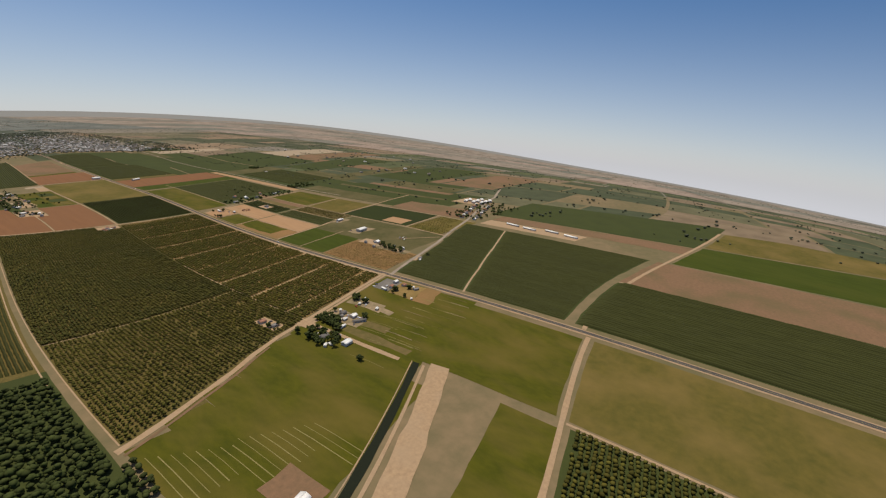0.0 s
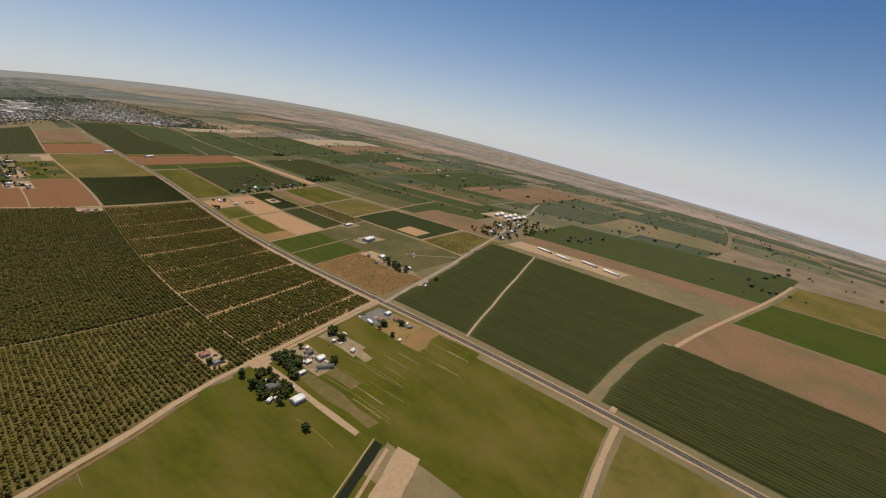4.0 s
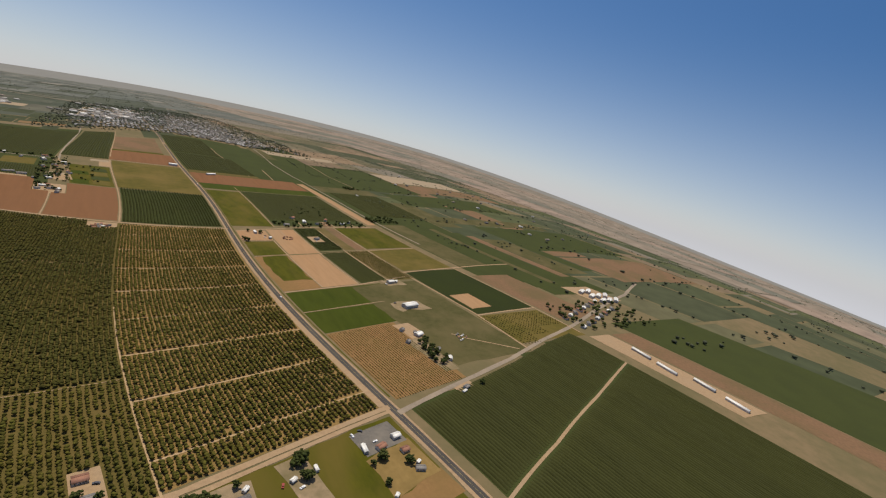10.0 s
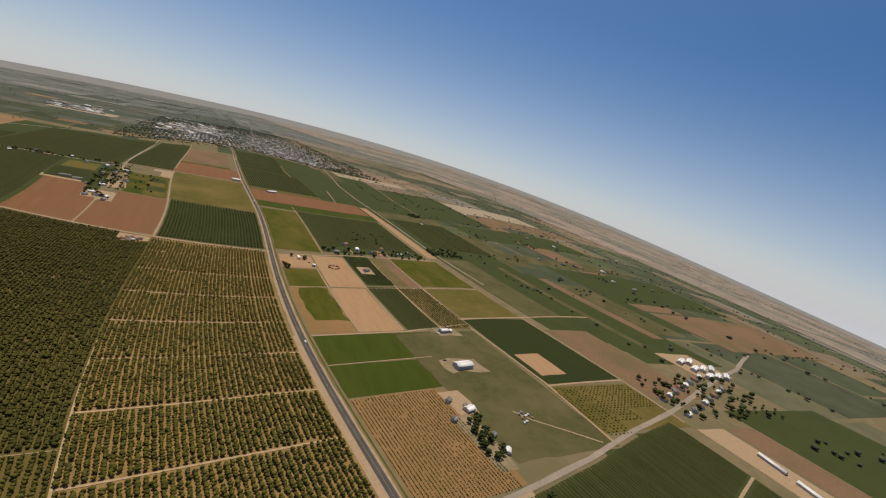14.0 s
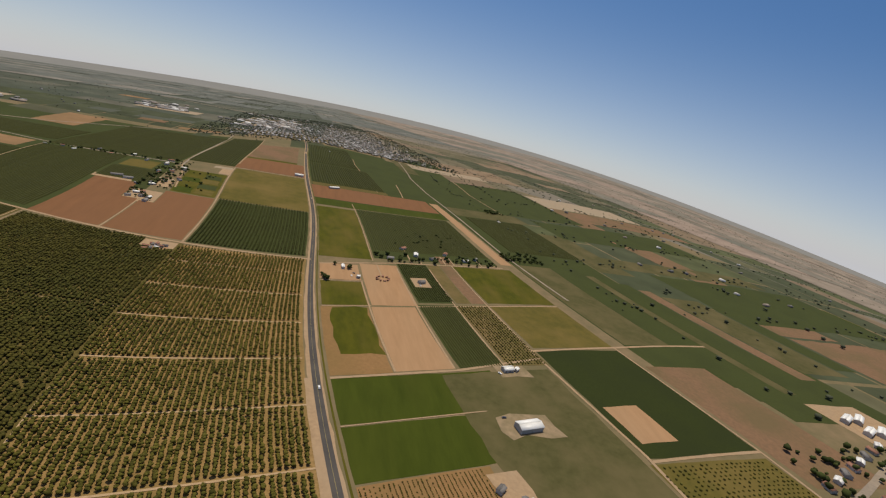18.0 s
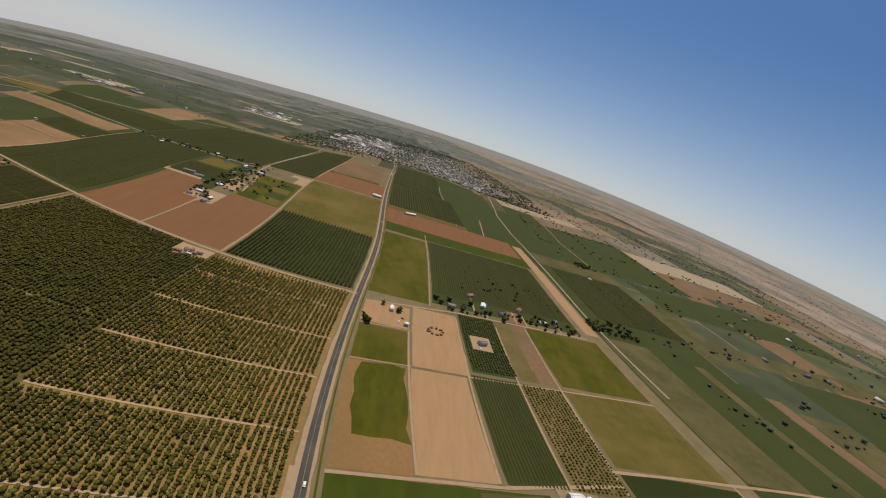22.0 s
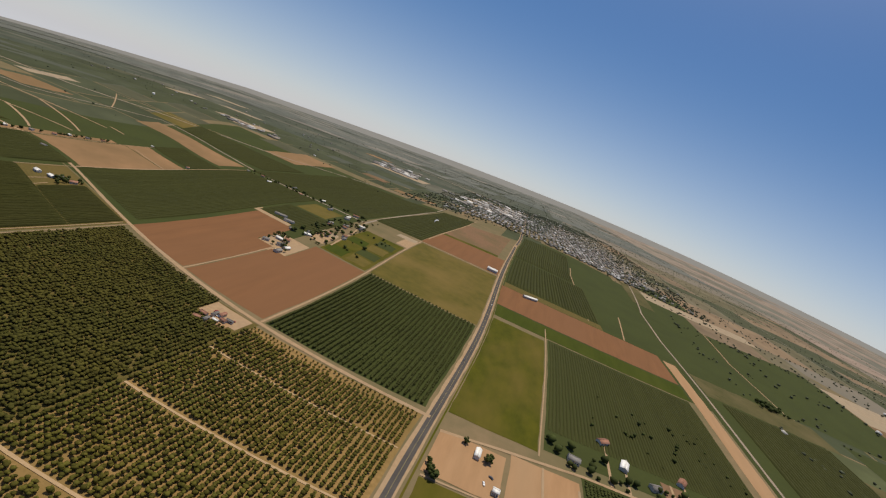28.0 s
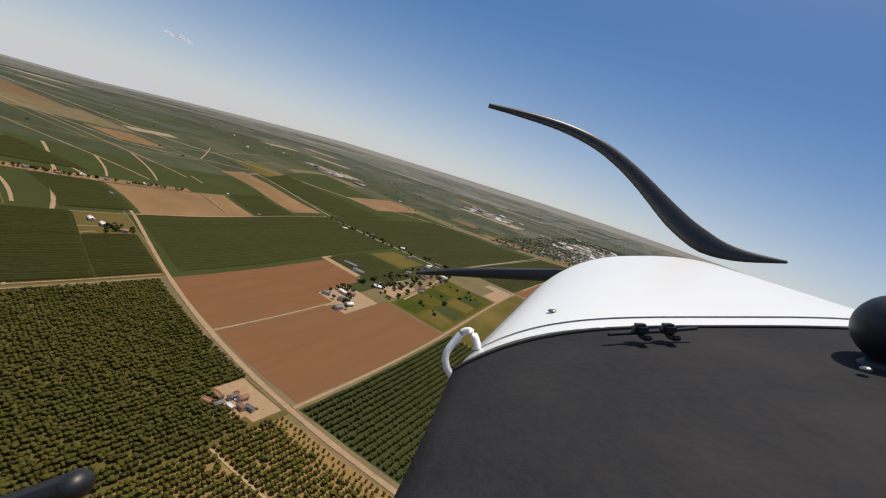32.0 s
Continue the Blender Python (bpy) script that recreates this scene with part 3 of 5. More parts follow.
track([(345, 392), (566, 400), (900, 420)], 4.5, "pale farm track between fields")
track([(352, 172), (566, 178)], 4, "pale farm track between crops")
track([(228, 126), (245, 105), (318, 52)], 2.6, "pale track across a rough field")
track([(18, 350), (190, 352)], 4, "pale farm track between fields")
track([(18, 268), (190, 270)], 1.6, "thin bare strip across a green field")
track([(140, 742), (142, 1255)], 2.2, "thin bare strip along a field")
track([(18, 708), (90, 722), (200, 738), (540, 745)], 5, "pale farm track lined with houses")
track([(100, 632), (101, 356)], 3, "thin pale track between a green field and tan soil")
track([(192, 708), (186, 356)], 3, "thin pale track beside vines")
track([(278, 712), (272, 531), (268, 356)], 3, "thin pale lane through a vineyard")
track([(190, 535), (560, 545)], 3, "thin track between vineyard blocks")
track([(355, 745), (350, 545)], 3, "thin pale lane beside a field")
track([(20, 533), (104, 537)], 2.5, "thin pale track between fields")
track([(20, 631), (104, 634)], 2.5, "thin pale track below the yard")
track([(520, -22), (462, -38), (321, -79), (154, -122), (18, -148)], 3.5, "pale track through a dark orchard")
track([(-1385, 660), (-1375, 1150)], 5, "pale track beside an orchard")
track([(-1000, 640), (-1270, 662), (-1560, 745), (-1810, 850)], 6, "pale track beside an orchard")
track([(-1310, 1038), (-1015, 1022)], 4, "pale track across tan soil")
track([(-1015, 762), (-1012, 1135)], 5, "pale track beside tan soil")
track([(-865, 60), (-868, 500), (-900, 690)], 3.5, "thin pale lane through an orchard")
track([(-630, 592), (-820, 597), (-862, 684)], 3, "thin pale lane across an orchard")
track([(-634, 60), (-632, 735)], 2.5, "thin pale lane along orchard rows")
track([(-262, 1600), (-265, 2330)], 4, "pale track along fields")
track([(-262, 1533), (-8, 1528)], 3, "pale track between fields")
track([(300, 1500), (304, 2100)], 4, "pale track through an orchard")
lane("canal", M_SHADED_DITCH, [(-258, -177), (-491, -214), (-640, -238)], 8.5, 0.26, "dark narrow canal between straight banks", "canal")
lane("canal_bank", M_DIRT, [(-258, -187), (-486, -224), (-640, -248)], 3.4, 0.27, "pale straight canal bank", "canal bank")
lane("canal_edge", M_DIRT, [(-258, -171), (-491, -208), (-640, -231)], 1.2, 0.27, "thin pale canal edge", "canal bank")
lane("canal_road", M_DIRT, [(-245, -204), (-462, -240), (-640, -268)], 24, 0.18, "bare pale dirt beside the canal", "dirt")

# ---- fields ----
field("orchard_floor", M_ORCH_SOIL, -256, -10, 12, 722, "tan sunlit soil under orchard rows", "orchard floor")
field("orchard_floor", M_ORCH_GRASS, -612, -257, 9, 726, "dull green and brown orchard floor", "orchard floor")
field("orchard_floor", M_ORCH_GRASS, -612, -500, -40, 9, "dull green and brown orchard floor", "orchard floor", h=0.088)
field("orchard_floor", M_ORCH_GRASS, -500, -420, -20, 9, "dull green and brown orchard floor", "orchard floor", h=0.082)
field("orchard_floor", M_ORCH_GRASS, -420, -340, -6, 9, "dull green and brown orchard floor", "orchard floor", h=0.072)
field("orchard_floor", M_ORCH_GRASS, -1006, -626, 60, 742, "dull green orchard floor", "orchard floor")
field("orchard_floor", M_ORCH_GRASS, -1374, -1024, 160, 592, "dull green orchard floor", "orchard floor")
field("orchard_floor", M_DKGREEN, -256, -12, 738, 1074, "dark green orchard floor", "orchard floor")
field("orchard_floor", M_DKGREEN, -1006, -634, 760, 1465, "dark green orchard floor", "orchard floor")
field("orchard_floor", M_DKGREEN, -1010, -452, 1490, 2250, "dark green orchard floor", "orchard floor")
field("orchard_floor", M_DKGREEN, -1370, -1040, 648, 764, "dark green orchard floor", "orchard floor")
field("orchard_floor", M_DKGREEN, -1000, -625, -260, 120, "dark walnut orchard floor", "orchard floor", h=0.13)
field("orchard_floor", M_DKGREEN, 24, 300, -300, 2, "dark green orchard floor", "orchard floor")
field("orchard_floor", M_DKGREEN, 400, 520, 40, 60, "dark green orchard floor", "orchard floor")
field("orchard_floor", M_DKGREEN, 300, 520, -300, 40, "dark green orchard floor", "orchard floor")
field("orchard_floor", M_DKGREEN, 146, 530, 760, 1190, "dark green orchard floor", "orchard floor")
field("orchard_floor", M_DKGREEN, 20, 345, 1510, 1860, "dark green orchard floor", "orchard floor")
field("orchard_floor", M_DKGREEN, 20, 300, 1870, 2330, "dark green orchard floor", "orchard floor")
field("orchard_floor", M_DKGREEN, 610, 1000, 800, 1600, "dark green orchard floor", "orchard floor")
field("orchard_floor", M_DKGREEN, -1765, -1390, 300, 900, "dark green orchard floor", "orchard floor")
field("orchard_floor", M_DKGREEN, -1800, -1400, 900, 1340, "dark green orchard floor", "orchard floor")
field("orchard_floor", M_DKGREEN, -1395, -1020, 1150, 1330, "dark green orchard floor", "orchard floor")
field("orchard_floor", M_DKGREEN, -440, -268, 1540, 2300, "dark green orchard floor", "orchard floor")
field("orchard_floor", M_DKGREEN, -628, -450, 1120, 1290, "dark green young orchard floor", "orchard floor")
field("orchard_floor", M_DKGREEN, -1800, -1020, 1550, 1850, "dark green orchard floor", "orchard floor")
field("ploughed_field", M_PINK, -618, -443, 742, 950, "bare ploughed pinkish-brown field")
field("ploughed_field", M_PINK, -618, -488, 948, 1100, "bare ploughed pinkish-brown field")
field("ploughed_field", M_PINK, -436, -266, 742, 940, "bare ploughed pinkish-brown field")
field("ploughed_field", M_PINK, -398, -266, 938, 1066, "bare ploughed pinkish-brown field")
field("olive_field", M_OLIVE, -258, -10, 1080, 1520, "dry olive-green grass field")
field("ploughed_field", M_PINK, -266, -8, 1540, 1750, "bare ploughed pinkish-brown field")
field("brown_field", M_BROWN, -262, -40, 1780, 2150, "brown stubble field with scattered sheds")
field("green_strip", M_PASTURE, -262, -40, 1752, 1778, "green strip between two fields")
field("garden_plot", M_PASTURE, -392, -268, 1074, 1380, "green pasture and garden plots beside farmhouses")
field("farm_yard", M_DIRT, -450, -400, 1100, 1200, "bare dirt farm yard", "yard", h=0.3)
field("farm_yard", M_DIRT, -300, -262, 1390, 1500, "bare dirt farm yard", "yard", h=0.3)
field("farm_yard", M_DIRT, -486, -400, 928, 1040, "bare dirt yard round a farmhouse", "yard", h=0.07)
field("farm_yard", M_DIRT, -645, -510, 1100, 1140, "bare dirt yard beside long sheds", "yard", h=0.07)
field("farm_yard", M_PALE, -480, -405, 1180, 1210, "bare pale yard", "yard", h=0.26)
field("farm_yard", M_PALE, -330, -268, 1475, 1510, "bare pale yard", "yard", h=0.27)
field("farm_yard", M_DIRT, -790, -720, 1420, 1465, "bare dirt yard at the country road", "yard", h=0.26)
field("paddock", M_OLIVE, -612, -500, 1300, 1420, "olive-green paddock by the country road")
field("tan_field", M_TANW, -1372, -1018, 772, 1020, "bare orange-tan field")
field("tan_field", M_TANW, -1378, -1018, 1024, 1124, "bare orange-tan field")
field("tan_strip", M_TANW, -1440, -1390, 600, 1000, "bare tan strip with farmhouses", "yard", h=0.3)
field("tan_field", M_TANW, -1900, -1070, 1352, 1500, "bare tan strip field along the road")
field("grass_margin", M_PASTURE, -612, -300, -205, -50, "green grass running up to the side road", h=0.06, ragged=2.0)
for k, (u0, u1, top) in enumerate(((-560, -500, -36), (-500, -440, -24), (-440, -390, -14), (-390, -300, -4))):
    field("grass_margin", M_PASTURE, u0, u1, -62, top, "green grass running up to the side road", h=0.066 + 0.004 * k, ragged=2.0)
field("grass_field", M_PASTURE, -608, -306, -192, -58, "bright green mown pasture with pale streaks")
field("grass_field", M_PASTURE, -250, -166, -172, -66, "green pasture behind the farmhouses", ragged=2.5)
field("grass_field", M_PASTURE, -188, -162, -66, -12, "green pasture strip between farm lots", ragged=1.5)
field("dry_patch", M_ROUGH, -252, -232, -160, -56, "mottled dry brown grass along the farm lane", ragged=4.0)
field("dry_patch", M_ROUGH, -216, -196, -108, -66, "mottled dry brown grass behind sheds", ragged=4.0)
field("grass_field", M_PASTURE, -160, -88, -172, -92, "green pasture strip", ragged=2.0)
field("grass_field", M_PASTURE, -130, -76, -94, -12, "green paddock between farm lots", ragged=1.5)
field("grass_field", M_PASTURE, -84, -20, -170, -126, "green pasture strip", ragged=2.5)
field("grass_field", M_PASTURE, -250, -24, -330, -176, "green pasture with dry streaks")
field("grass_field", M_PASTURE, -620, -270, -336, -280, "green pasture beyond the canal")
field("dirt_patch", M_BROWN, -550, -505, -204, -160, "bare brown dirt patch at a shed", "dirt", h=0.3)
field("dirt_lot", M_ORANGE, -80, -12, -122, -90, "bare reddish dirt lot beside the paved road", ragged=4.0)
field("dirt_lot", M_YELLOW, -78, -14, -92, -42, "bare yellow dirt lot with sheds", h=0.2, ragged=3.0)
field("farm_lot", M_YARD, -226, -190, -66, -8, "bare grey dirt lot round farm sheds", "yard", h=0.3, ragged=3.5)
field("farm_lot", M_YARD, -160, -130, -70, -8, "bare brown dirt lot with trailers", "yard", h=0.3, ragged=2.5)
field("farm_lot", M_YARD, -158, -142, -92, -70, "bare brown end of a dirt lot", "yard", h=0.3, ragged=3.0)
field("orchard_lot", M_DIRT, -322, -296, 20, 62, "bare dirt lot inside an orchard", "yard", h=0.3)
field("orchard_lot", M_DIRT, -330, -264, 694, 724, "bare tan yard at the orchard corner", "yard", h=0.3)
field("orchard_lot", M_TAN, -318, -276, 682, 700, "bare tan yard at the orchard corner", "yard", h=0.3)
field("paved_lot", M_PAVED, -73, -18, -42, -8, "grey paved yard at the crossroads", "yard", h=0.3)
field("vine_field", M_ORANGE, 18, 150, 17, 192, "orange soil of a young vineyard")
field("farm_yard", M_DIRT, 144, 176, 130, 184, "bare pale dirt of a farmstead", "yard", h=0.3, ragged=3.0)
field("farm_yard", M_YARD, 130, 158, 40, 132, "trodden dirt of a tree-lined farmstead", "yard", h=0.3, ragged=3.0)
field("farm_yard", M_DIRT, 112, 146, -22, 12, "pale dirt yard beside the side road", "yard", h=0.3, ragged=4.0)
field("green_field", M_GREEN, 18, 196, 194, 266, "bright green crop field")
field("green_field", M_GREEN, 18, 238, 270, 348, "bright green crop field")
field("rough_field", M_DULL, 160, 340, 44, 345, "rough dull green field round a white barn", ragged=2.0)
field("barn_yard", M_YARD, 192, 268, 222, 258, "pale trodden ground round the white barn", "yard", h=0.3, ragged=5.0)
field("barn_yard", M_YARD, 246, 298, 330, 358, "pale trodden ground round farm sheds", "yard", h=0.3, ragged=4.0)
field("dark_green_field", M_DKCROP, 354, 562, 176, 392, "dense dark green crop field")
field("dirt_pad", M_TAN, 366, 432, 198, 262, "bare tan dirt pad in a green crop", h=0.32)
field("light_field", M_OLIVE, 344, 558, 66, 168, "striped yellow-green field")
field("brown_field", M_BROWN, 578, 760, 126, 348, "bare brown field")
field("tan_field", M_TAN, 103, 185, 356, 533, "bare sandy tan field")
field("tan_field", M_TAN, 106, 193, 538, 722, "bare sandy tan field")
field("brown_field", M_ORANGE, 18, 98, 354, 531, "bare brown margin of a green field")
field("grass_field", M_PASTURE, 34, 97, 396, 531, "green field fading to bare soil", ragged=4.5)
field("green_field", M_PASTURE, 20, 100, 537, 628, "small dull green paddock")
field("farm_yard", M_TAN, 18, 100, 636, 712, "bare yellow farm yard", "yard", h=0.3)
field("vineyard_floor", M_DKGREEN, 194, 270, 356, 542, "dark green vineyard floor", "orchard floor")
field("vineyard_floor", M_ROUGH, 274, 350, 356, 542, "pale dry vineyard floor", "orchard floor")
field("vineyard_floor", M_DKGREEN, 197, 276, 550, 736, "dark green vineyard floor", "orchard floor")
field("brown_strip", M_ROUGH, 280, 314, 550, 736, "dry brown strip beside vines")
field("brown_strip", M_BROWN, 316, 350, 550, 736, "bare brown strip beside a field")
field("house_lot", M_DIRT, 212, 250, 616, 660, "pale lot round a house between vines", "yard", h=0.3)
field("olive_field", M_OLIVE, 356, 560, 400, 544, "olive-green field")
field("olive_field", M_PASTURE, 358, 560, 552, 736, "green field with dry patches")
field("grass_field", M_PASTURE, 16, 138, 750, 1172, "dull green grass field")
field("green_field", M_GREEN, 16, 540, 1196, 1276, "green strip field")
field("ploughed_strip", M_PINK, 14, 540, 1284, 1462, "bare pinkish strip field")
field("vine_strip", M_ORCH_GRASS, 20, 345, 1464, 1508, "pale striped vine block", "orchard floor")
field("tan_strip", M_TAN, 552, 596, 770, 1440, "long narrow tan strip of bare ground")
field("brown_pad", M_BROWN, 325, 362, 748, 800, "bare brown pad by a farmhouse", "yard", h=0.32)
field("green_field", M_DULL, 610, 800, 410, 780, "dull green field")
field("green_field", M_DKGREEN, 780, 1100, 230, 400, "dark green field")
field("farm_yard", M_DIRT, 900, 1040, 190, 270, "pale ground round white barns", "yard", h=0.4)
field("farm_yard", M_DIRT, 560, 640, -160, 60, "pale yard with long sheds", "yard", h=0.3)
field("brown_field", M_BROWN, 650, 740, -320, 60, "bare reddish strip field")
field("dark_green_field", M_DKGREEN, 745, 1100, -320, 100, "dark green field")

# ---- bare strips, pale yards and dark fields far off ----
for u0, u1, v0, v1, mt, what in (
    (-3900, -3400, 660, 800, M_PALE, "bare pale tan field far off"), (-3400, -3150, 740, 860, M_TANW, "bare tan field far off"),
    (-4860, -4700, 790, 950, M_PALE, "pale strip field far off"), (-4100, -3880, 880, 1150, M_PALE, "pale strip field far off"),
    (-5800, -5300, 300, 480, M_PALE, "long pale clearing far off"), (-12300, -10800, 2000, 3600, M_PALE, "long pale clearing far off"),
    (-3200, -2780, 520, 600, M_TANW, "bare tan field beside a farm"), (-2660, -1960, 500, 630, M_OLIVE, "pale olive field"),
    (-3150, -2560, 1080, 1330, M_BROWN, "dull brown field between orchards"), (-4850, -4500, 2850, 3400, M_PALE, "pale clearing far off"),
    (-2000, -1870, 2450, 2810, M_PALE, "pale yard of long sheds"), (-2290, -2140, 1190, 1330, M_TANW, "bare tan field far off"), (-2440, -2380, 1400, 1600, M_PALE, "long pale clearing"), (-2850, -2740, 3060, 3390, M_PALE, "pale clearing far off"), (-2030, -1700, 1610, 1830, M_OLIVE, "dull olive field between two roads"), (1430, 1570, 760, 1860, M_BROWN, "long bare reddish-brown field"), (1290, 1480, 510, 755, M_BROWN, "bare reddish-brown field"), (1690, 1920, 650, 760, M_GREEN, "green crop field"), (-2200, -2000, 2600, 2720, M_PALE, "pale yard far off"),
    (-1400, -1180, 1955, 2400, M_TANW, "bare brown field beside the country road"), (-1450, -960, 3540, 3820, M_PALE, "pale yard round white sheds of the town"),
    (-560, -60, 3240, 4200, M_PALE, "tan ground of works beside the town"), (-2640, -2350, 3350, 3480, M_PALE, "pale clearing between orchards"),
    (-1900, -1650, 4500, 4700, M_TANW, "bare tan strip"), (-1120, -950, 2650, 2760, M_BROWN, "bare brown plot"), (-820, -560, 2480, 2580, M_TANW, "bare tan plot at the town's edge"),
    (-3600, -3350, 1900, 2000, M_PALE, "pale clearing far off"), (-6200, -5600, 1500, 1750, M_PALE, "pale clearing far off"), (-7800, -7000, 3300, 3700, M_PALE, "pale clearing far off"), (-3300, -3000, 4200, 4400, M_PALE, "pale clearing far off"),
    (348, 610, 1466, 2330, M_DKGREEN, "dark green crop field beside the pink strip"), (306, 344, 1864, 2330, M_DKGREEN, "dark green crop strip"),
    (660, 1470, 1440, 2080, M_DKGREEN, "wide dark green crop field"), (660, 780, 2090, 2420, M_DULL, "olive field at the town's edge"),
    (790, 1390, 2280, 2420, M_PALE, "pale tan strip field"), (800, 1100, 2440, 2640, M_DKGREEN, "dark green field"),
    (1480, 2300, 1500, 1720, M_BROWN, "bare reddish strip field"), (1480, 2200, 1740, 2000, M_PALE, "bare tan strip field"),
    (1120, 1900, 1150, 1400, M_DKGREEN, "dark green strip field"), (640, 1050, 1300, 1430, M_DULL, "olive strip field"),
    (1060, 1800, 860, 960, M_DULL, "olive strip field"), (1240, 1900, 560, 840, M_DKGREEN, "dark green field"), (1300, 1900, 300, 500, M_BROWN, "bare brown field"),
):
    field("strip_field", mt, u0, u1, v0, v1, what, ragged=3.0)
lane("country_road", M_ROADPALE, [(-3650, 420), (-3340, 660), (-3150, 860), (-3050, 1350), (-2330, 1500), (-2080, 1680), (-1320, 1985), (-819, 2387), (-445, 2520)], 12, 0.5, "pale country road through far orchards")
lane("highway", M_ROADPALE, [(-3600, 6500), (-2800, 6280), (-762, 4900), (-300, 4450), (600, 3900)], 40, 0.5, "pale highway with wide dry verges beyond the town")
lane("country_road", M_ROADPALE, [(637, 577), (622, 873), (634, 1646), (733, 2454)], 8, 0.5, "narrow pale road along strip fields")
for p in ([(-2670, 640), (-1900, 615), (-1050, 600)], [(-2220, 780), (-1520, 770)], [(-2870, 900), (-2200, 905), (-1510, 920)], [(-2820, 1110), (-2200, 1100), (-1660, 1090)], [(-3200, 520), (-2670, 640)], [(-1462, 806), (-1760, 916)], [(-1516, 941), (-1939, 1087)], [(-1588, 1112), (-1699, 1122)], [(-2060, 1400), (-2280, 1700), (-1593, 1890)]):
    track(p, 5, "pale track between far orchards", 0.5)
track([(420, 1466), (470, 1700)], 5, "pale track in a dark field", 0.5)
track([(980, 1440), (1010, 2080)], 5, "pale track through a dark field", 0.5)
track([(-500, 2480), (900, 2420)], 8, "pale lane along the town's edge", 0.5)

for u0, u1, v0, v1, mt, what in ((24, 290, -640, -312, M_DKGREEN, "dark green orchard floor"), (300, 520, -640, -312, M_BROWN, "bare brown field"), (530, 760, -640, -330, M_GREEN, "green crop field"), (770, 1000, -640, -330, M_OLIVE, "olive field"), (-250, -20, -640, -342, M_OLIVE, "olive grass field"), (-620, -262, -640, -344, M_DKGREEN, "dark green orchard floor")):
    field("south_field", mt, u0, u1, v0, v1, what)
track([(12, -325), (1000, -321)], 5, "pale track between fields")
track([(-620, -339), (-12, -334)], 5, "pale track between fields")
track([(295, -640), (295, -312)], 4, "pale track between fields")
track([(-256, -640), (-256, -340)], 4, "pale track between fields")
# pale mown streaks on the pasture
for i in range(17):
    a, b = -612 + i * 10.5, -62 - i * 4.6 - (i * 37 % 9)
    lane("mown_streak", M_STRAW, [(a, b), (a + 0.5, b - 22), (a - 0.6, b - 38 - i * 29 % 34)], 0.7 + i % 3 * 0.25, 0.3, "pale strip of mown dry grass", "mown strip")
for u, v0, v1, w in ((-222, -72, -168, 1.5), (-194, -76, -120, 1.0), (-163, -80, -150, 1.6), (-168, -66, -126, 1.2), (-106, -112, -140, 1.4), (-300, -100, -150, 1.4)):
    lane("dry_strip", M_STRAW, [(u, v0), (u + 3, (v0 + v1) / 2), (u + 1, v1)], w * 0.5, 0.3, "pale strip of dry grass", "dry strip")
field("farm_block", M_PASTURE, -308, -12, -182, -2, "green and dry grass round farm lots", h=0.076, ragged=2.0)
field("grass_lot", M_PASTURE, -306, -272, -60, -8, "green lawn beside a farmhouse", "lawn", h=0.2, ragged=2.0)
# thin dry streaks down the pasture behind the farm lots
for i in range(22):
    a, b = -246 + (i * 61) % 224, -96 - (i * 43) % 62
    lane("dry_streak", (M_STRAW, M_YARD, M_ROUGH)[i % 3], [(a, b), (a + 0.8, b - 14), (a - 0.4, b - 24 - i * 31 % 30)], 0.5 + i % 4 * 0.35, 0.3, "thin streak of dry grass on a pasture", "dry strip")
# strip fields east of the crops
for i, (u, w, mt) in enumerate(((770, 120, M_DKGREEN), (896, 34, M_DULL), (935, 100, M_DKGREEN), (1040, 46, M_BROWN), (1092, 130, M_DULL), (1228, 60, M_DKGREEN))):
    field("strip_field", mt, u, u + w, 270 + i * 22, 780 - i * 30, "long narrow strip field")
for i, (u, w, mt) in enumerate(((612, 110, M_DULL), (728, 60, M_BROWN), (792, 150, M_DKGREEN), (948, 50, M_PINK), (1004, 140, M_DULL))):
    field("strip_field", mt, u, u + w, 800, 1420 - i * 60, "long narrow strip field", h=0.07)
for u, v0, v1 in ((187, 742, 765), (240, 742, 836), (266, 742, 792), (340, 745, 800), (366, 745, 812), (463, 745, 790)):
    track([(u, v0), (u + 2, v1)], 4, "pale driveway to a farmhouse", 0.3)
# garden plots beside the farmhouses
for i in range(8):
    field("garden_plot", (M_GREEN, M_OLIVE, M_PASTURE, M_DKGREEN)[i % 4], -386 + i % 2 * 58, -336 + i % 2 * 58, 1086 + i // 2 * 66, 1140 + i // 2 * 66, "small garden plot beside a farmhouse", "garden", h=0.22, ragged=2.5)

# ---- orchards ----
LANES = [47 + 86.5 * i for i in range(8)]
for y in LANES:
    lane("cross_lane", M_LANE, [(-256, y + 1), (-130, y + 0.6), (-12, y - 1)], 2.3, 0.3, "pale sandy cross lane between orchard rows")
spread_trees("orchard_trees", rows_of(-259.5, -52, 14, 708, 6.25, 3.5, 1, lanes=LANES, gaps=0.8, jitter=0.22), 2.3, 3.7, M_LEAF, "olive-green orchard trees in straight rows on tan soil", 1, n=4, vary=0.2)
spread_trees("orchard_trees", rows_of(-52, -14, 14, 708, 6.25, 3.7, 1, lanes=LANES, clear=[(-60, -10, 104, 286)], gaps=0.8, jitter=0.22), 2.2, 3.7, M_LEAF, "olive-green orchard trees in straight rows on tan soil", 11, n=4, vary=0.2)
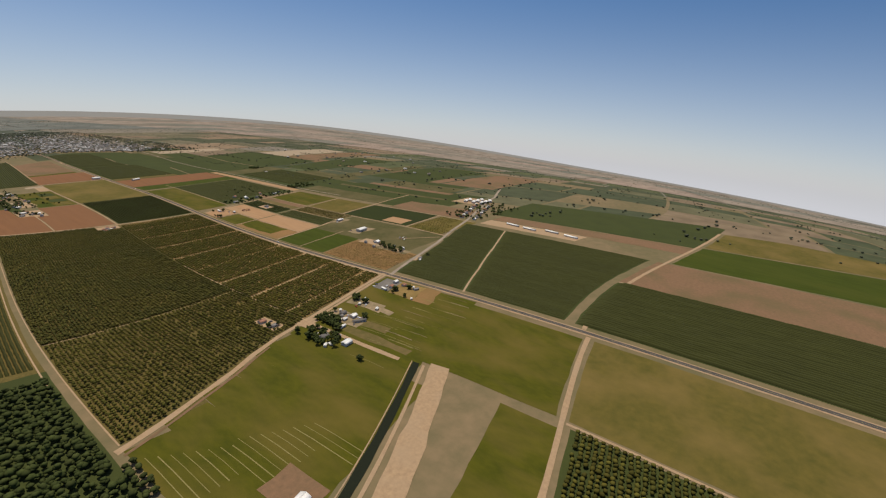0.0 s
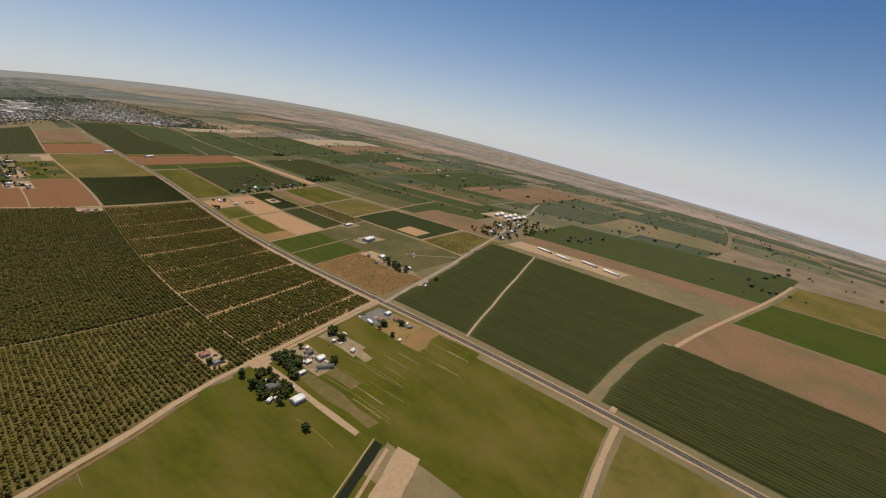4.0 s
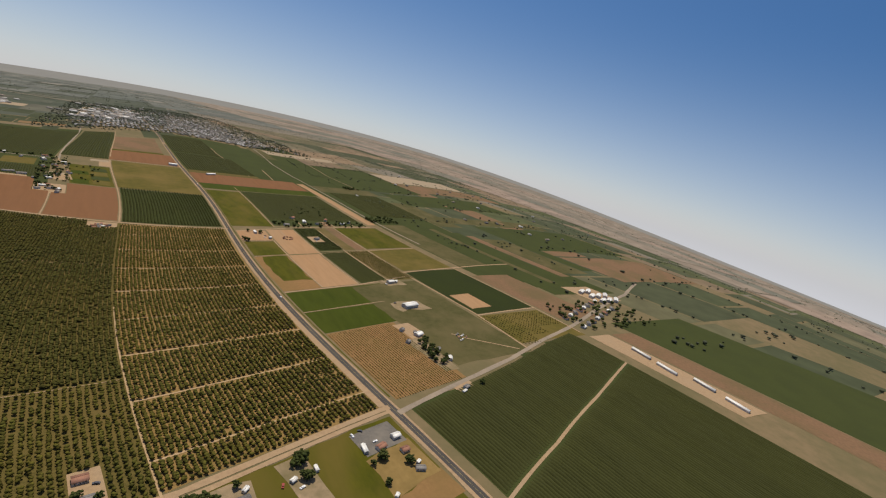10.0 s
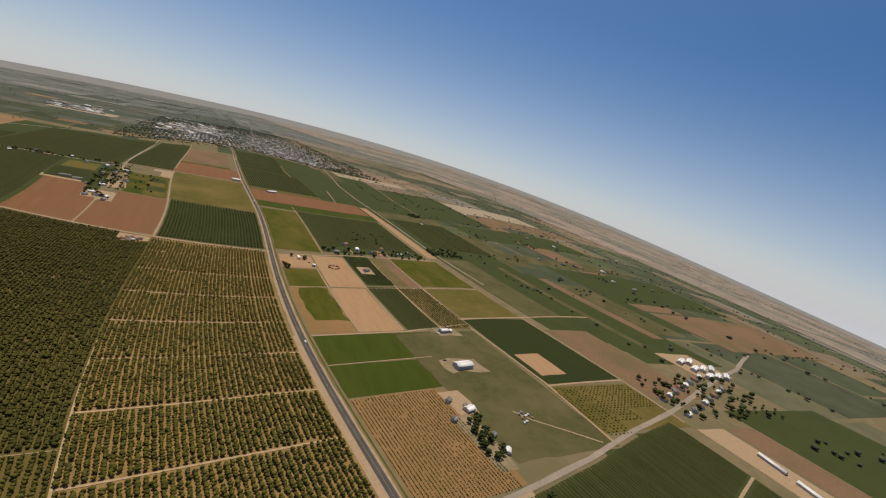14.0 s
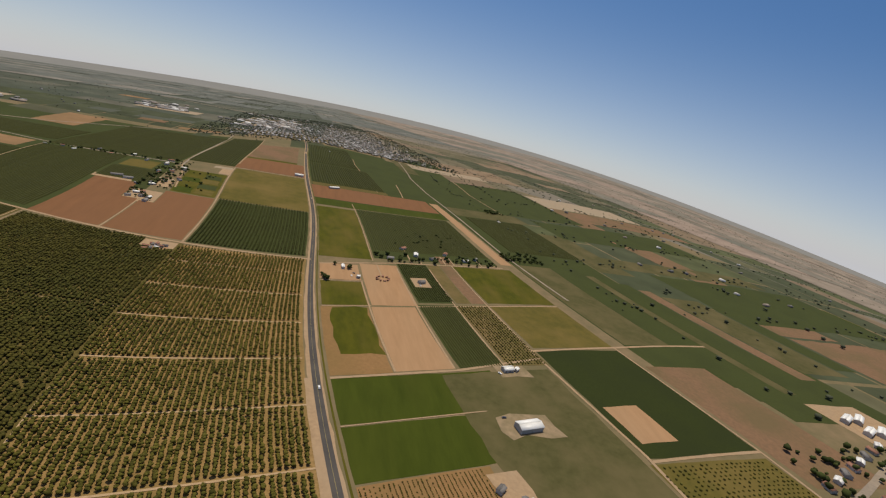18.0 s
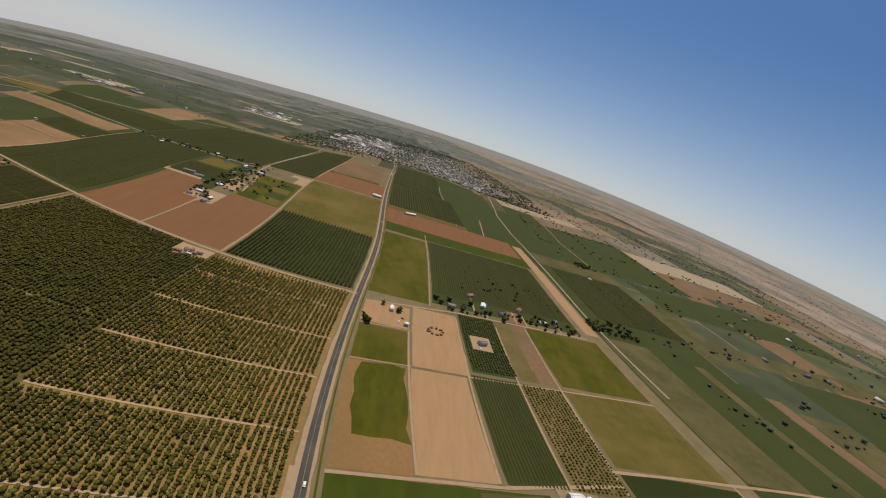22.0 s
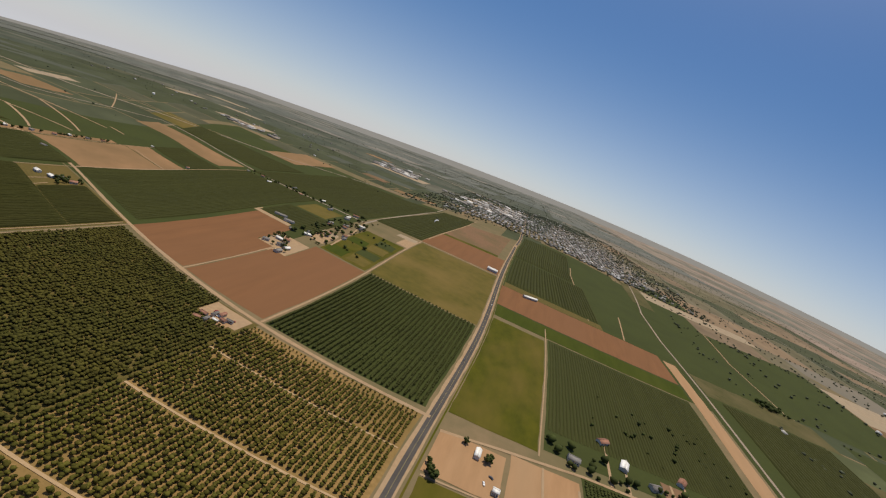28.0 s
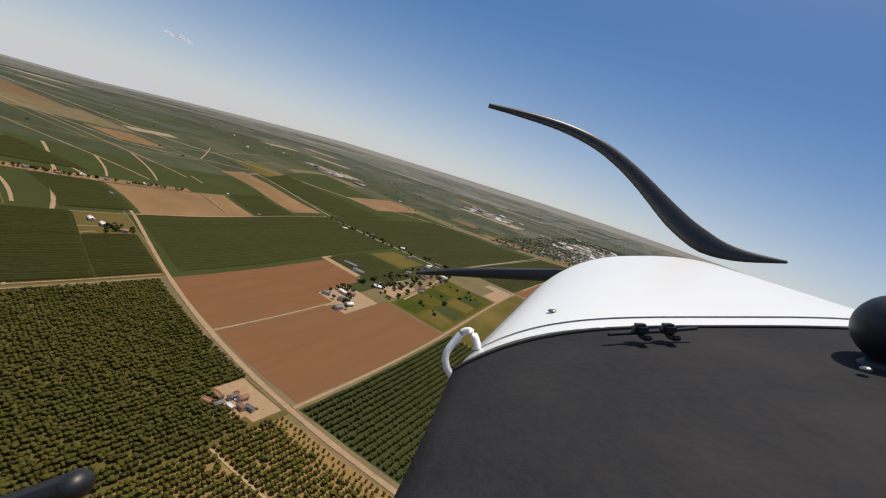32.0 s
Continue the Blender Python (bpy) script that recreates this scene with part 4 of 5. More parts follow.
spread_trees("orchard_trees", rows_of(-612, -262, 180, 727, 6.25, 3.2, 2, lanes=(497,), half=1.8, clear=[(-330, -264, 690, 730)], gaps=0.7, jitter=0.25), 2.4, 3.4, M_LEAF_DENSE, "dense olive-green orchard trees in closed rows", 2, n=4, vary=0.24)
for y in (177, 497):
    track([(-610, y + 2), (-430, y), (-262, y - 1)], 0.9, "thin dirt lane across the dense orchard", 0.3)
SPACED = rows_of(-610, -262, -42, 175, 7.0, 4.0, 3, clear=[(-322, -296, 20, 62)], gaps=0.8)
SPACED = SPACED[SPACED[:, 1] > np.interp(SPACED[:, 0], (-620, -500, -390, -330, 0), (-47, -25, -4, 4, 10)) + 6]
spread_trees("orchard_trees", SPACED, 2.2, 3.8, M_LEAF, "olive-green orchard trees in spaced rows", 3, n=4, vary=0.2)
hedge_rows(-1004, -638, 130, 386, 7.5, 5.6, 3.2, M_HEDGE_OLIVE, "dull green orchard in straight rows", 4, 5.0)
hedge_rows(-1004, -638, 394, 664, 7.5, 5.6, 3.2, M_HEDGE_OLIVE, "dull green orchard in straight rows", 41, 5.0)
hedge_rows(-840, -638, 664, 738, 7.5, 5.6, 3.2, M_HEDGE_OLIVE, "dull green orchard in straight rows", 42, 5.0)
hedge_rows(-1372, -1026, 160, 590, 8, 6, 3.2, M_HEDGE_OLIVE, "dull green orchard in straight rows", 5, 5.0)
spread_trees("orchard_trees", rows_of(-254, -14, 740, 1072, 8.0, 3.2, 6, miss=0.0, jitter=0.25, gaps=0.0), 2.1, 4.0, M_LEAF_DK, "dark green orchard hedgerows", 6, vary=0.12, n=3)
hedge_rows(-1004, -636, 762, 1464, 8.5, 7.3, 3.1, M_HEDGE, "dark green orchard in closed rows", 7)
hedge_rows(-1008, -455, 1492, 2248, 9, 7.7, 2.7, M_HEDGE, "dark green orchard in closed rows", 8)
hedge_rows(-1368, -1042, 652, 762, 8.5, 7.3, 3.7, M_HEDGE, "dark green orchard in closed rows", 9)
spread_trees("orchard_trees", np.concatenate([rows_of(-1000, -628, -258, 104, 9, 9, 10, jitter=1.2), rows_of(-628, -612, -110, -66, 9, 9, 110, jitter=1.2), rows_of(-600, -568, -204, -180, 8, 8, 111, jitter=1.2)]), 4.0, 7.0, M_LEAF_YARD, "large dark walnut trees in a closed grove", 10, n=5)
SIDE, CUT = ((20, 91, 172, 268, 406, 520), (-9, -3, 8, 24, 57, 78)), ((23, 154, 321, 462, 520), (-147, -122, -79, -38, -22))
hedge_rows(26, 518, (CUT[0], tuple(v + 5 for v in CUT[1])), SIDE, 5.5, 4.9, 1.8, M_HEDGE, "dark green orchard in closed rows beside the side road", 12)
hedge_rows(26, 518, -298, (CUT[0], tuple(v - 5 for v in CUT[1])), 5.5, 4.9, 1.8, M_HEDGE, "dark green orchard in closed rows", 121)
hedge_rows(150, 528, 812, 1186, 6, 5.2, 1.6, M_HEDGE, "dark green orchard in closed rows", 13)
hedge_rows(22, 343, 1512, 1858, 11, 9.5, 3.7, M_HEDGE, "dark green orchard in closed rows", 14)
hedge_rows(680, 998, 890, 1290, 11, 9.5, 3.7, M_HEDGE, "dark green orchard in closed rows", 15)
hedge_rows(-1763, -1500, 302, 790, 10, 8.6, 3.7, M_HEDGE, "dark green orchard in closed rows", 16)
hedge_rows(-1393, -1024, 1152, 1328, 10, 8.6, 3.7, M_HEDGE, "dark green orchard in closed rows", 17)
hedge_rows(-438, -270, 1542, 2298, 10, 8.6, 3.7, M_HEDGE, "dark green orchard in closed rows", 23)
hedge_rows(-626, -452, 1122, 1288, 8, 6.9, 2.9, M_HEDGE, "dark green young orchard in closed rows", 24)
hedge_rows(-1798, -1024, 1570, 1845, 11, 9.5, 3.7, M_HEDGE, "dark green orchard in closed rows", 25)
hedge_rows(22, 298, 1872, 2328, 11, 9.5, 3.7, M_HEDGE, "dark green orchard in closed rows", 26)
hedge_rows(26, 288, -638, -314, 8, 6.9, 3.6, M_HEDGE, "dark green orchard in closed rows", 28)
spread_trees("orchard_trees", rows_of(-618, -264, -638, -346, 7, 5, 29, gaps=0.4), 2.3, 4.2, M_LEAF, "olive-green orchard rows", 29, vary=0.12)
# two spaced rows of young trees along the farm road
spread_trees("orchard_trees", rows_of(-256, -14, 708, 722, 6.25, 6.2, 27, miss=0.02, jitter=0.25), 1.35, 3.2, M_LEAF, "young round orchard trees along the farm road", 27, n=2)
spread_trees("vines", rows_of(18, 140, 16, 190, 4.4, 2.2, 18, miss=0.06, jitter=0.15), 0.62, 0.9, M_LEAF, "small young vines in rows on orange soil", 18)
hedge_rows(196, 269, 358, 540, 4.5, 3.6, 1.3, M_HEDGE, "dark green closed vine rows", 19)
spread_trees("vines", rows_of(276, 348, 358, 540, 6, 4.2, 191, miss=0.03), 1.2, 1.5, M_LEAF, "dull green vine rows on pale soil", 191)
spread_trees("vines", rows_of(200, 276, 556, 732, 5, 3.2, 20, miss=0.06, clear=[(210, 252, 614, 662)]), 1.5, 1.6, M_LEAF_DK, "dark green vine rows", 20)
spread_trees("vines", rows_of(346, 556, 60, 166, 9, 5, 21, miss=0.1, clear=[(400, 460, 40, 86), (460, 560, 40, 108)]), 1.2, 1.2, M_LEAF, "low green crop rows", 21)


# ---- buildings ----
def slab(x0, x1, y0, y1, z0, z1, rise=0.0):
    """A box whose far-y edge is lifted by rise."""
    return [(x0, y0, z0), (x1, y0, z0), (x1, y1, z0 + rise), (x0, y1, z0 + rise), (x0, y0, z1), (x1, y0, z1), (x1, y1, z1 + rise), (x0, y1, z1 + rise)]


BOX_F = [(3, 2, 1, 0), (4, 5, 6, 7), (0, 1, 5, 4), (1, 2, 6, 5), (2, 3, 7, 6), (3, 0, 4, 7)]


def building(name, u, v, w, d, h, turn, roof, label, category, pitch=0.22, wall=None, windows=3, group=""):
    """A gabled building: walls with gables, two roof slabs, door and windows."""
    e = new(name)
    e.matrix_basis = at(u, v, 0.24, turn, 0.76)
    tagged(e, label, category, group)
    a, b, r = w / 2, d / 2, d / 2 * pitch * 2
    V = [(-a, -b, -1.6), (a, -b, -1.6), (a, b, -1.6), (-a, b, -1.6), (-a, -b, h), (a, -b, h), (a, b, h), (-a, b, h), (-a, 0, h + r), (a, 0, h + r)]
    me = bpy.data.meshes.new("wall")
    me.from_pydata(V, [], [(0, 1, 5, 4), (2, 3, 7, 6), (1, 2, 6, 9, 5), (3, 0, 4, 8, 7), (4, 5, 9, 8), (6, 7, 8, 9)])
    me.materials.append(wall or M_WALL)
    part("wall", me, e)
    o = 0.5
    for s in (-1, 1):
        q = slab(-a - o, a + o, -b - o, 0, h - 0.02, h + 0.16)
        k = r / b
        q = [(x, s * y, z + (y + b) * k + 0.06) for x, y, z in q]
        part("roof", mesh_of("roof", q, BOX_F if s < 0 else [f[::-1] for f in BOX_F], roof), e)
    part("ridge", mesh_of("ridge", slab(-a - o, a + o, -0.2, 0.2, h + r + 0.18, h + r + 0.34), BOX_F, roof), e)
    dr = part("door", mesh_of("door", slab(-0.5, 0.5, -b - 0.06, -b - 0.004, 0.0, 2.05), BOX_F, M_DOOR), e)
    for i in range(windows):
        x = -a + w * (i + 0.5) / windows
        if abs(x) < 1.2:
            x += 1.9
        for s in (-1, 1):
            part("window", mesh_of("window", slab(x - 0.6, x + 0.6, s * b - 0.05, s * b + 0.05, 1.0, 2.1), BOX_F, M_GLASS), e)
    return e


def barn(*a, **k):
    return building("barn", *a, category="barn", pitch=0.16, windows=0, **k)


W_, G_, R_ = M_WROOF, M_GROOF, M_RROOF
barn(226, 236, 30, 14, 5.5, 0, W_, "long white metal barn on a dirt yard")
building("shed", 266, 346, 15, 9, 4, 0, W_, "white farm shed on bare ground", "shed")
building("shed", 281, 345, 7, 5, 3.2, 30, W_, "small white shed on bare ground", "shed")
building("house", 164, 140, 14, 10, 3.5, 10, W_, "white-roofed farmhouse among trees", "house")
building("house", -313, 52, 11, 8, 3, 0, R_, "brown-roofed house inside the orchard", "house")
building("house", -310, 30, 9, 6.5, 3, 0, G_, "grey-roofed shed inside the orchard", "house")
barn(-279, -82, 15, 10, 4, 0, W_, "pale metal-roofed barn beside the dirt lane")
building("shed", -271, -63, 7, 4, 2.8, 0, W_, "small white shed at the lane", "shed")
building("house", -286, -47, 14, 11, 3.2, 0, G_, "grey farmhouse hidden among shade trees", "house")
building("shed", -287, -34, 7, 2.5, 2.2, 10, W_, "low white shed on a lawn", "shed")
building("shed", -304, -62, 8, 4, 2.6, 30, W_, "small pale shed under trees", "shed")
building("shed", -297, -66, 6, 3.5, 2.6, 75, W_, "small pale shed under trees", "shed")
building("trailer", -241, -51, 12, 4.5, 2.8, 0, W_, "white mobile home beside trees", "trailer")
building("house", -200, -46, 11, 9, 3.4, 0, W_, "bright white-roofed house in a cluttered lot", "house")
building("shed", -208, -62, 22, 6, 2.8, -32, G_, "long grey-roofed shed behind a farmhouse", "shed")
building("shed", -218, -41, 9, 4.5, 2.6, 0, W_, "small pale shed in a cluttered lot", "shed")
building("shed", -202, -27, 11, 7, 2.8, 0, G_, "grey-roofed shed in a cluttered lot", "shed")
building("shed", -196, -18, 6, 3.5, 2.4, 35, W_, "small white shed in a cluttered lot", "shed")
building("shed", -212, -31, 6, 4, 2.4, 20, G_, "small grey shed in a cluttered lot", "shed")
for i in range(14):
    building("shed", -222 + (i * 37) % 30, -60 + (i * 23) % 46, 2.2 + i % 3 * 0.7, 1.8, 1.3, i * 53 % 90, (G_, W_, R_)[i % 3], "small box of farm clutter on bare ground", "farm clutter", group="farm clutter", windows=0)
building("trailer", -152, -63, 8, 4.5, 2.6, 20, W_, "white trailer on bare ground", "trailer")
building("trailer", -154, -30, 6, 4, 2.5, 20, W_, "white trailer under a tree", "trailer")
building("trailer", -128, -29, 7, 2.8, 2.5, 80, W_, "white trailer on bare ground", "trailer")
building("house", 128, -2, 9, 6, 3.0, 10, G_, "small pale house beside the side road", "house")
building("trailer", 118, -8, 8, 3, 2.5, 10, W_, "white trailer beside a house", "trailer")
building("house", -27, -33, 10, 7, 3.4, 0, W_, "white-roofed building at the crossroads", "house")
building("house", -52, -38, 11, 7, 3.2, 10, R_, "red-roofed building in a paved yard", "house")
building("shed", -70, -32, 12, 4.5, 3, 75, W_, "long white shed at the paved yard", "shed")
building("shed", -535, -194, 18, 12, 4, 10, W_, "white metal shed on a brown dirt patch", "shed")
building("shed", -31, -53, 9, 7, 3, 0, R_, "brown-roofed shed on a yellow dirt lot", "shed")
building("shed", -33, -79, 10, 6, 2.8, -30, G_, "grey-roofed shed on a dirt lot", "shed")
building("shed", -29, -72, 5, 3, 2.4, 20, W_, "small white shed on a dirt lot", "shed")
building("shed", -77, -91, 5, 3, 2.2, 30, W_, "small white shed at the edge of a dirt lot", "shed")
building("house", 67, 694, 12, 5, 3.4, 90, W_, "white-roofed building in a yellow farm yard", "house")
building("shed", 95, 648, 5.5, 5.5, 4, 0, W_, "white farm shed at the yard corner", "shed")
building("house", 232, 636, 12, 8, 3.4, 20, G_, "grey-roofed house between vineyards", "house")
for i in range(9):
    a = i * 0.7
    building("shed", 147 + 13 * math.cos(a), 649 + 11 * math.sin(a), 3.2 + i % 3, 2.4, 1.3, i * 41 % 90, R_, "small rusty shed in a ring of scrap on sandy soil", "shed", group="ring of scrap sheds", windows=0, wall=M_BROWN)
for i in range(8):
    building("shed", 226 + (i * 29) % 22, 102 + (i * 17) % 22, 2.4 + i % 3, 2.0, 1.3, i * 47 % 90, (W_, G_, W_, R_)[i % 4], "small pale heap of farm scrap in a rough field", "farm clutter", group="scrap heap", windows=0)
track([(147, 660), (146, 722)], 3, "faint track to a scrap ring", 0.3)
for i, (u, v) in enumerate([(187, 763), (238, 838), (266, 796), (310, 775), (366, 815), (420, 775), (463, 792)]):
    building("house", u, v, 13 + i % 3 * 2, 9, 3.4, i * 37 % 90, (G_, R_, W_)[i % 3], "farmhouse among trees along the track", "house", group="houses along the track")
building("barn", -566, 1145, 30, 10, 4, 10, G_, "long grey-roofed farm shed at the field corner", "barn", windows=0)
building("barn", -526, 1130, 24, 9, 4, 10, G_, "long grey-roofed farm shed at the field corner", "barn", windows=0)
building("barn", 100, 1448, 34, 9, 4, 20, W_, "long white poultry barn by the road", "barn", windows=0)
building("barn", -30, 1556, 26, 12, 5, 0, W_, "white barn beside the main road", "barn", windows=0)
for i, (u, v) in enumerate([(-315, 690), (-303, 684), (-288, 697), (-306, 699), (-313, 679), (-294, 690), (-299, 705), (-282, 702)]):
    building("shed", u, v, 8 - i % 3, 4 - i % 2, 2.6, (0, 90, 0, 90, 20, 0, 90, 10)[i], (R_, G_, R_, G_, R_, W_, R_, G_)[i], "small weathered shed in a bare tan yard", "shed", group="sheds in the tan yard")
for i, (u, v) in enumerate([(-462, 1000), (-440, 975), (-421, 942), (-474, 962), (-420, 972), (-448, 1012)]):
    building("house", u, v, 15 - i, 8, 3.3, i * 40 % 90, (W_, G_, G_, G_, W_, R_)[i], "farmhouse and sheds at the end of the driveway", "house", group="driveway farmstead")
for i in range(15):
    u, v = -490 + (i * 61) % 105, 1090 + (i * 97) % 350
    building("house" if i % 2 else "shed", u, v, 9 + i % 4 * 2, 7 + i % 3, 3.2, i * 35 % 90, (G_, R_, G_, W_)[i % 4], "farm building among trees by the country road", "house" if i % 2 else "shed")
for i in range(14):
    u, v = 130 + (i % 3) * 16, 45 + i * 9
    if i in (2, 5, 9, 11, 13):
        building("shed", u, v, 8 + i % 3, 6, 3, i * 23 % 90, (W_, G_)[i % 2], "small shed in a tree-lined farmstead", "shed")
for i, (u, v) in enumerate([(-945, 684), (-893, 712), (-862, 722), (-905, 697), (-1220, 750), (-1030, 1150), (-1395, 1150)]):
    building("house", u, v, 12, 8, 3.2, i * 31 % 90, (W_, G_, R_)[i % 3], "farm building beside the dirt road", "house")
for i in range(4):
    building("barn", 598 + i % 2 * 16, -140 + i * 45, 40, 8, 3.5, 78, W_, "long low poultry barn in a pale yard", "barn", group="poultry barns", windows=0)
for i in range(8):
    building("barn", 940 + (i % 3) * 34, 190 + (i // 3) * 24, 28, 11, 5, (i * 7) % 20, W_, "white metal barn in a farm complex", "barn", group="white barn complex", windows=0)
for i in range(16):
    building("house", 600 + (i % 8) * 42, 90 + (i % 8) * 9 + (i // 8) * 36, 13, 9, 3.4, i * 31 % 90, (W_, G_, R_)[i % 3], "farmhouse along the side road", "house", group="houses along the side road")
for i in range(8):
    building("barn" if i % 3 == 0 else "house", -1000 + i * 74, 1462 + (i * 53) % 40 * (1 if i % 2 else -1), 12 + i % 4 * 2, 8, 3.4, i * 29 % 90, (G_, R_, W_)[i % 3], "farm building on the country road", "barn" if i % 3 == 0 else "house")


# ---- town ----
def town(name, n, u0, u1, v0, v1, seed, label, size=(9, 20)):
    rng = np.random.default_rng(seed)
    V, F = [], []
    for i in range(n):
        u, v = rng.normal((u0 + u1) / 2, (u1 - u0) / 3.6), v0 + abs(rng.normal(0, (v1 - v0) / 2.2))
        u, v = round(u / 34) * 34 + rng.uniform(-9, 9), round(v / 24) * 24 + rng.uniform(-5, 5)
        p = lay(u, v, 0.3)[0]
        g = float(size_at(u, v)[0])
        a, b = rng.uniform(*size) / 2 * g, rng.uniform(size[0], size[1] * 0.7) / 2 * g
        h, r = rng.uniform(3, 5) * g, rng.uniform(0.8, 1.8) * g
        t = rng.choice((0.0, 1.57)) + 0.15
        c, s = math.cos(t), math.sin(t)
        q = [(-a, -b, 0), (a, -b, 0), (a, b, 0), (-a, b, 0), (-a, -b, h), (a, -b, h), (a, b, h), (-a, b, h), (-a, 0, h + r), (a, 0, h + r)]
        V += [(p[0] + x * c - y * s, p[1] + x * s + y * c, p[2] + z) for x, y, z in q]
        F += [tuple(j + 10 * i for j in f) for f in ((0, 1, 5, 4), (2, 3, 7, 6), (4, 5, 9, 8), (6, 7, 8, 9), (1, 2, 6, 5), (3, 0, 4, 7), (5, 6, 9, 9), (7, 4, 8, 8))]
    V = np.array(V)
    tri = []
    for f in F:
        tri.append(f[:3])
        if f[2] != f[3]:
            tri.append((f[0], f[2], f[3]))
    return tagged(new(name, mesh_of(name, V, tri, M_TOWN)), label, "town", kind="stuff")


M_TOWN = patch_mat("town_roofs", [(0.22, 0.205, 0.19), (0.36, 0.34, 0.31), (0.16, 0.15, 0.14), (0.27, 0.22, 0.18), (0.55, 0.53, 0.50), (0.19, 0.175, 0.16), (0.30, 0.27, 0.24), (0.14, 0.135, 0.13)])
town("town_houses", 1300, 60, 900, 2440, 4000, 31, "small houses of a distant town with grey and pale roofs")
town("town_houses", 650, -480, 60, 2560, 4300, 33, "small houses of a distant town with grey and pale roofs")
town("town_houses", 60, -1500, -1080, 3660, 4300, 34, "large pale-roofed sheds at the town's edge", (30, 80))
town("town_houses", 120, -620, 20, 3150, 4500, 32, "large pale-roofed sheds of a distant town", (30, 80))
town("town_houses", 26, -2120, -1760, 2500, 2620, 35, "long pale farm sheds far off", (20, 60))
town("town_houses", 28, 1100, 2600, 600, 3000, 36, "scattered farm buildings on far land", (8, 18))
town("town_houses", 40, -3200, -1000, 2400, 4600, 37, "scattered farm buildings among far orchards", (8, 20))


def scatter(name, n, u0, u1, v0, v1, seed, radius, height, material, label, snap=0):
    rng = np.random.default_rng(seed)
    p = np.stack([rng.uniform(u0, u1, n), rng.uniform(v0, v1, n)], 1)
    if snap:
        k = rng.uniform(size=n) < 0.5
        p[k, 0] = np.round(p[k, 0] / snap) * snap + rng.normal(0, 16, k.sum())
        p[~k, 1] = np.round(p[~k, 1] / snap) * snap + rng.normal(0, 16, (~k).sum())
    ob = spread_trees(name, p, radius, height, material, label, seed, vary=0.45)
    return tagged(ob, category="trees")


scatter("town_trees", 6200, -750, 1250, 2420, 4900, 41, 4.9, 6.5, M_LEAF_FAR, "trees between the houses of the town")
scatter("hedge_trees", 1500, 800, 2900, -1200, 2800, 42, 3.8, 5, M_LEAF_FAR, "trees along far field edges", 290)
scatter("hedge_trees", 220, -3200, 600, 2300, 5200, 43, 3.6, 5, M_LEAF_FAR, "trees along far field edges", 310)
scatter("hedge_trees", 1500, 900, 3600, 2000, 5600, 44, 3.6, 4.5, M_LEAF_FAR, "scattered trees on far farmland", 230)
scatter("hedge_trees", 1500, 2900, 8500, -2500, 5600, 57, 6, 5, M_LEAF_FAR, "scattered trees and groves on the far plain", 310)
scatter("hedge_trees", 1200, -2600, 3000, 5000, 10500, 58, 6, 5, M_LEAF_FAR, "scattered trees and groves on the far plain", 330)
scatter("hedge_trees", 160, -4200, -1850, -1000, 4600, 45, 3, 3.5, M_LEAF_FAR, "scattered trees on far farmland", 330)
scatter("farm_trees", 60, 600, 760, 800, 870, 54, 4.4, 9, M_LEAF_YARD, "dense clump of dark shade trees")
scatter("farm_trees", 36, 880, 980, 1410, 1470, 55, 4.4, 9, M_LEAF_YARD, "dense clump of dark shade trees")
scatter("farm_trees", 16, -370, -300, 1120, 1360, 53, 3.6, 6, M_LEAF_YARD, "dark trees in garden plots")
scatter("farm_trees", 85, -490, -390, 1080, 1450, 46, 3.9, 7, M_LEAF_YARD, "dark shade trees round the farm buildings")
scatter("farm_trees", 60, 145, 520, 742, 790, 47, 3.4, 7, M_LEAF_YARD, "dark shade trees along the farmhouses")
scatter("farm_trees", 70, -1425, -1398, 610, 990, 52, 3.0, 6, M_LEAF_YARD, "dark shade trees along a row of farmhouses")
for i in range(9):
    building("house", -1418 + i % 3 * 9, 620 + i * 42, 10, 7, 3.2, i * 31 % 90, (W_, G_, R_)[i % 3], "farmhouse in a row on a bare tan strip", "house", group="row of houses on the tan strip")
scatter("farm_trees", 40, 220, 520, 800, 1000, 56, 2.6, 5, M_LEAF_YARD, "dark trees standing in a green crop behind the farmhouses")
scatter("farm_trees", 30, -900, -848, 696, 738, 48, 2.6, 7, M_LEAF_YARD, "dark shade trees beside the dirt road")
scatter("farm_trees", 90, 590, 960, 80, 185, 49, 3.4, 7, M_LEAF_YARD, "dark shade trees along the side road")
scatter("farm_trees", 60, -1000, -400, 1455, 1500, 50, 3.4, 7, M_LEAF_YARD, "dark shade trees along the country road")


def yard_tree(u, v, r, h, seed, label="dark green shade tree in a farm yard", group=""):
    rng = np.random.default_rng(seed)
    e = new("tree")
    e.matrix_basis = at(u, v, 0.05, 0, 0.86)
    tagged(e, label, "tree", group)
    k = 7
    a = np.arange(k) * 6.283 / k
    V = np.concatenate([np.stack([np.cos(a) * s, np.sin(a) * s, np.full(k, z)], 1) for s, z in ((r * 0.1, 0), (r * 0.06, h * 0.5))])
    i = np.arange(k)
    part("trunk", mesh_of("trunk", V, np.stack([i, (i + 1) % k, (i + 1) % k + k, i + k], 1), M_BARK), e)
    v, f = clumps(rng, 34, 0.78, 0.30, 0.75)
    part("crown", mesh_of("crown", v * r + (0, 0, h * 0.6), f, M_LEAF_YARD), e)


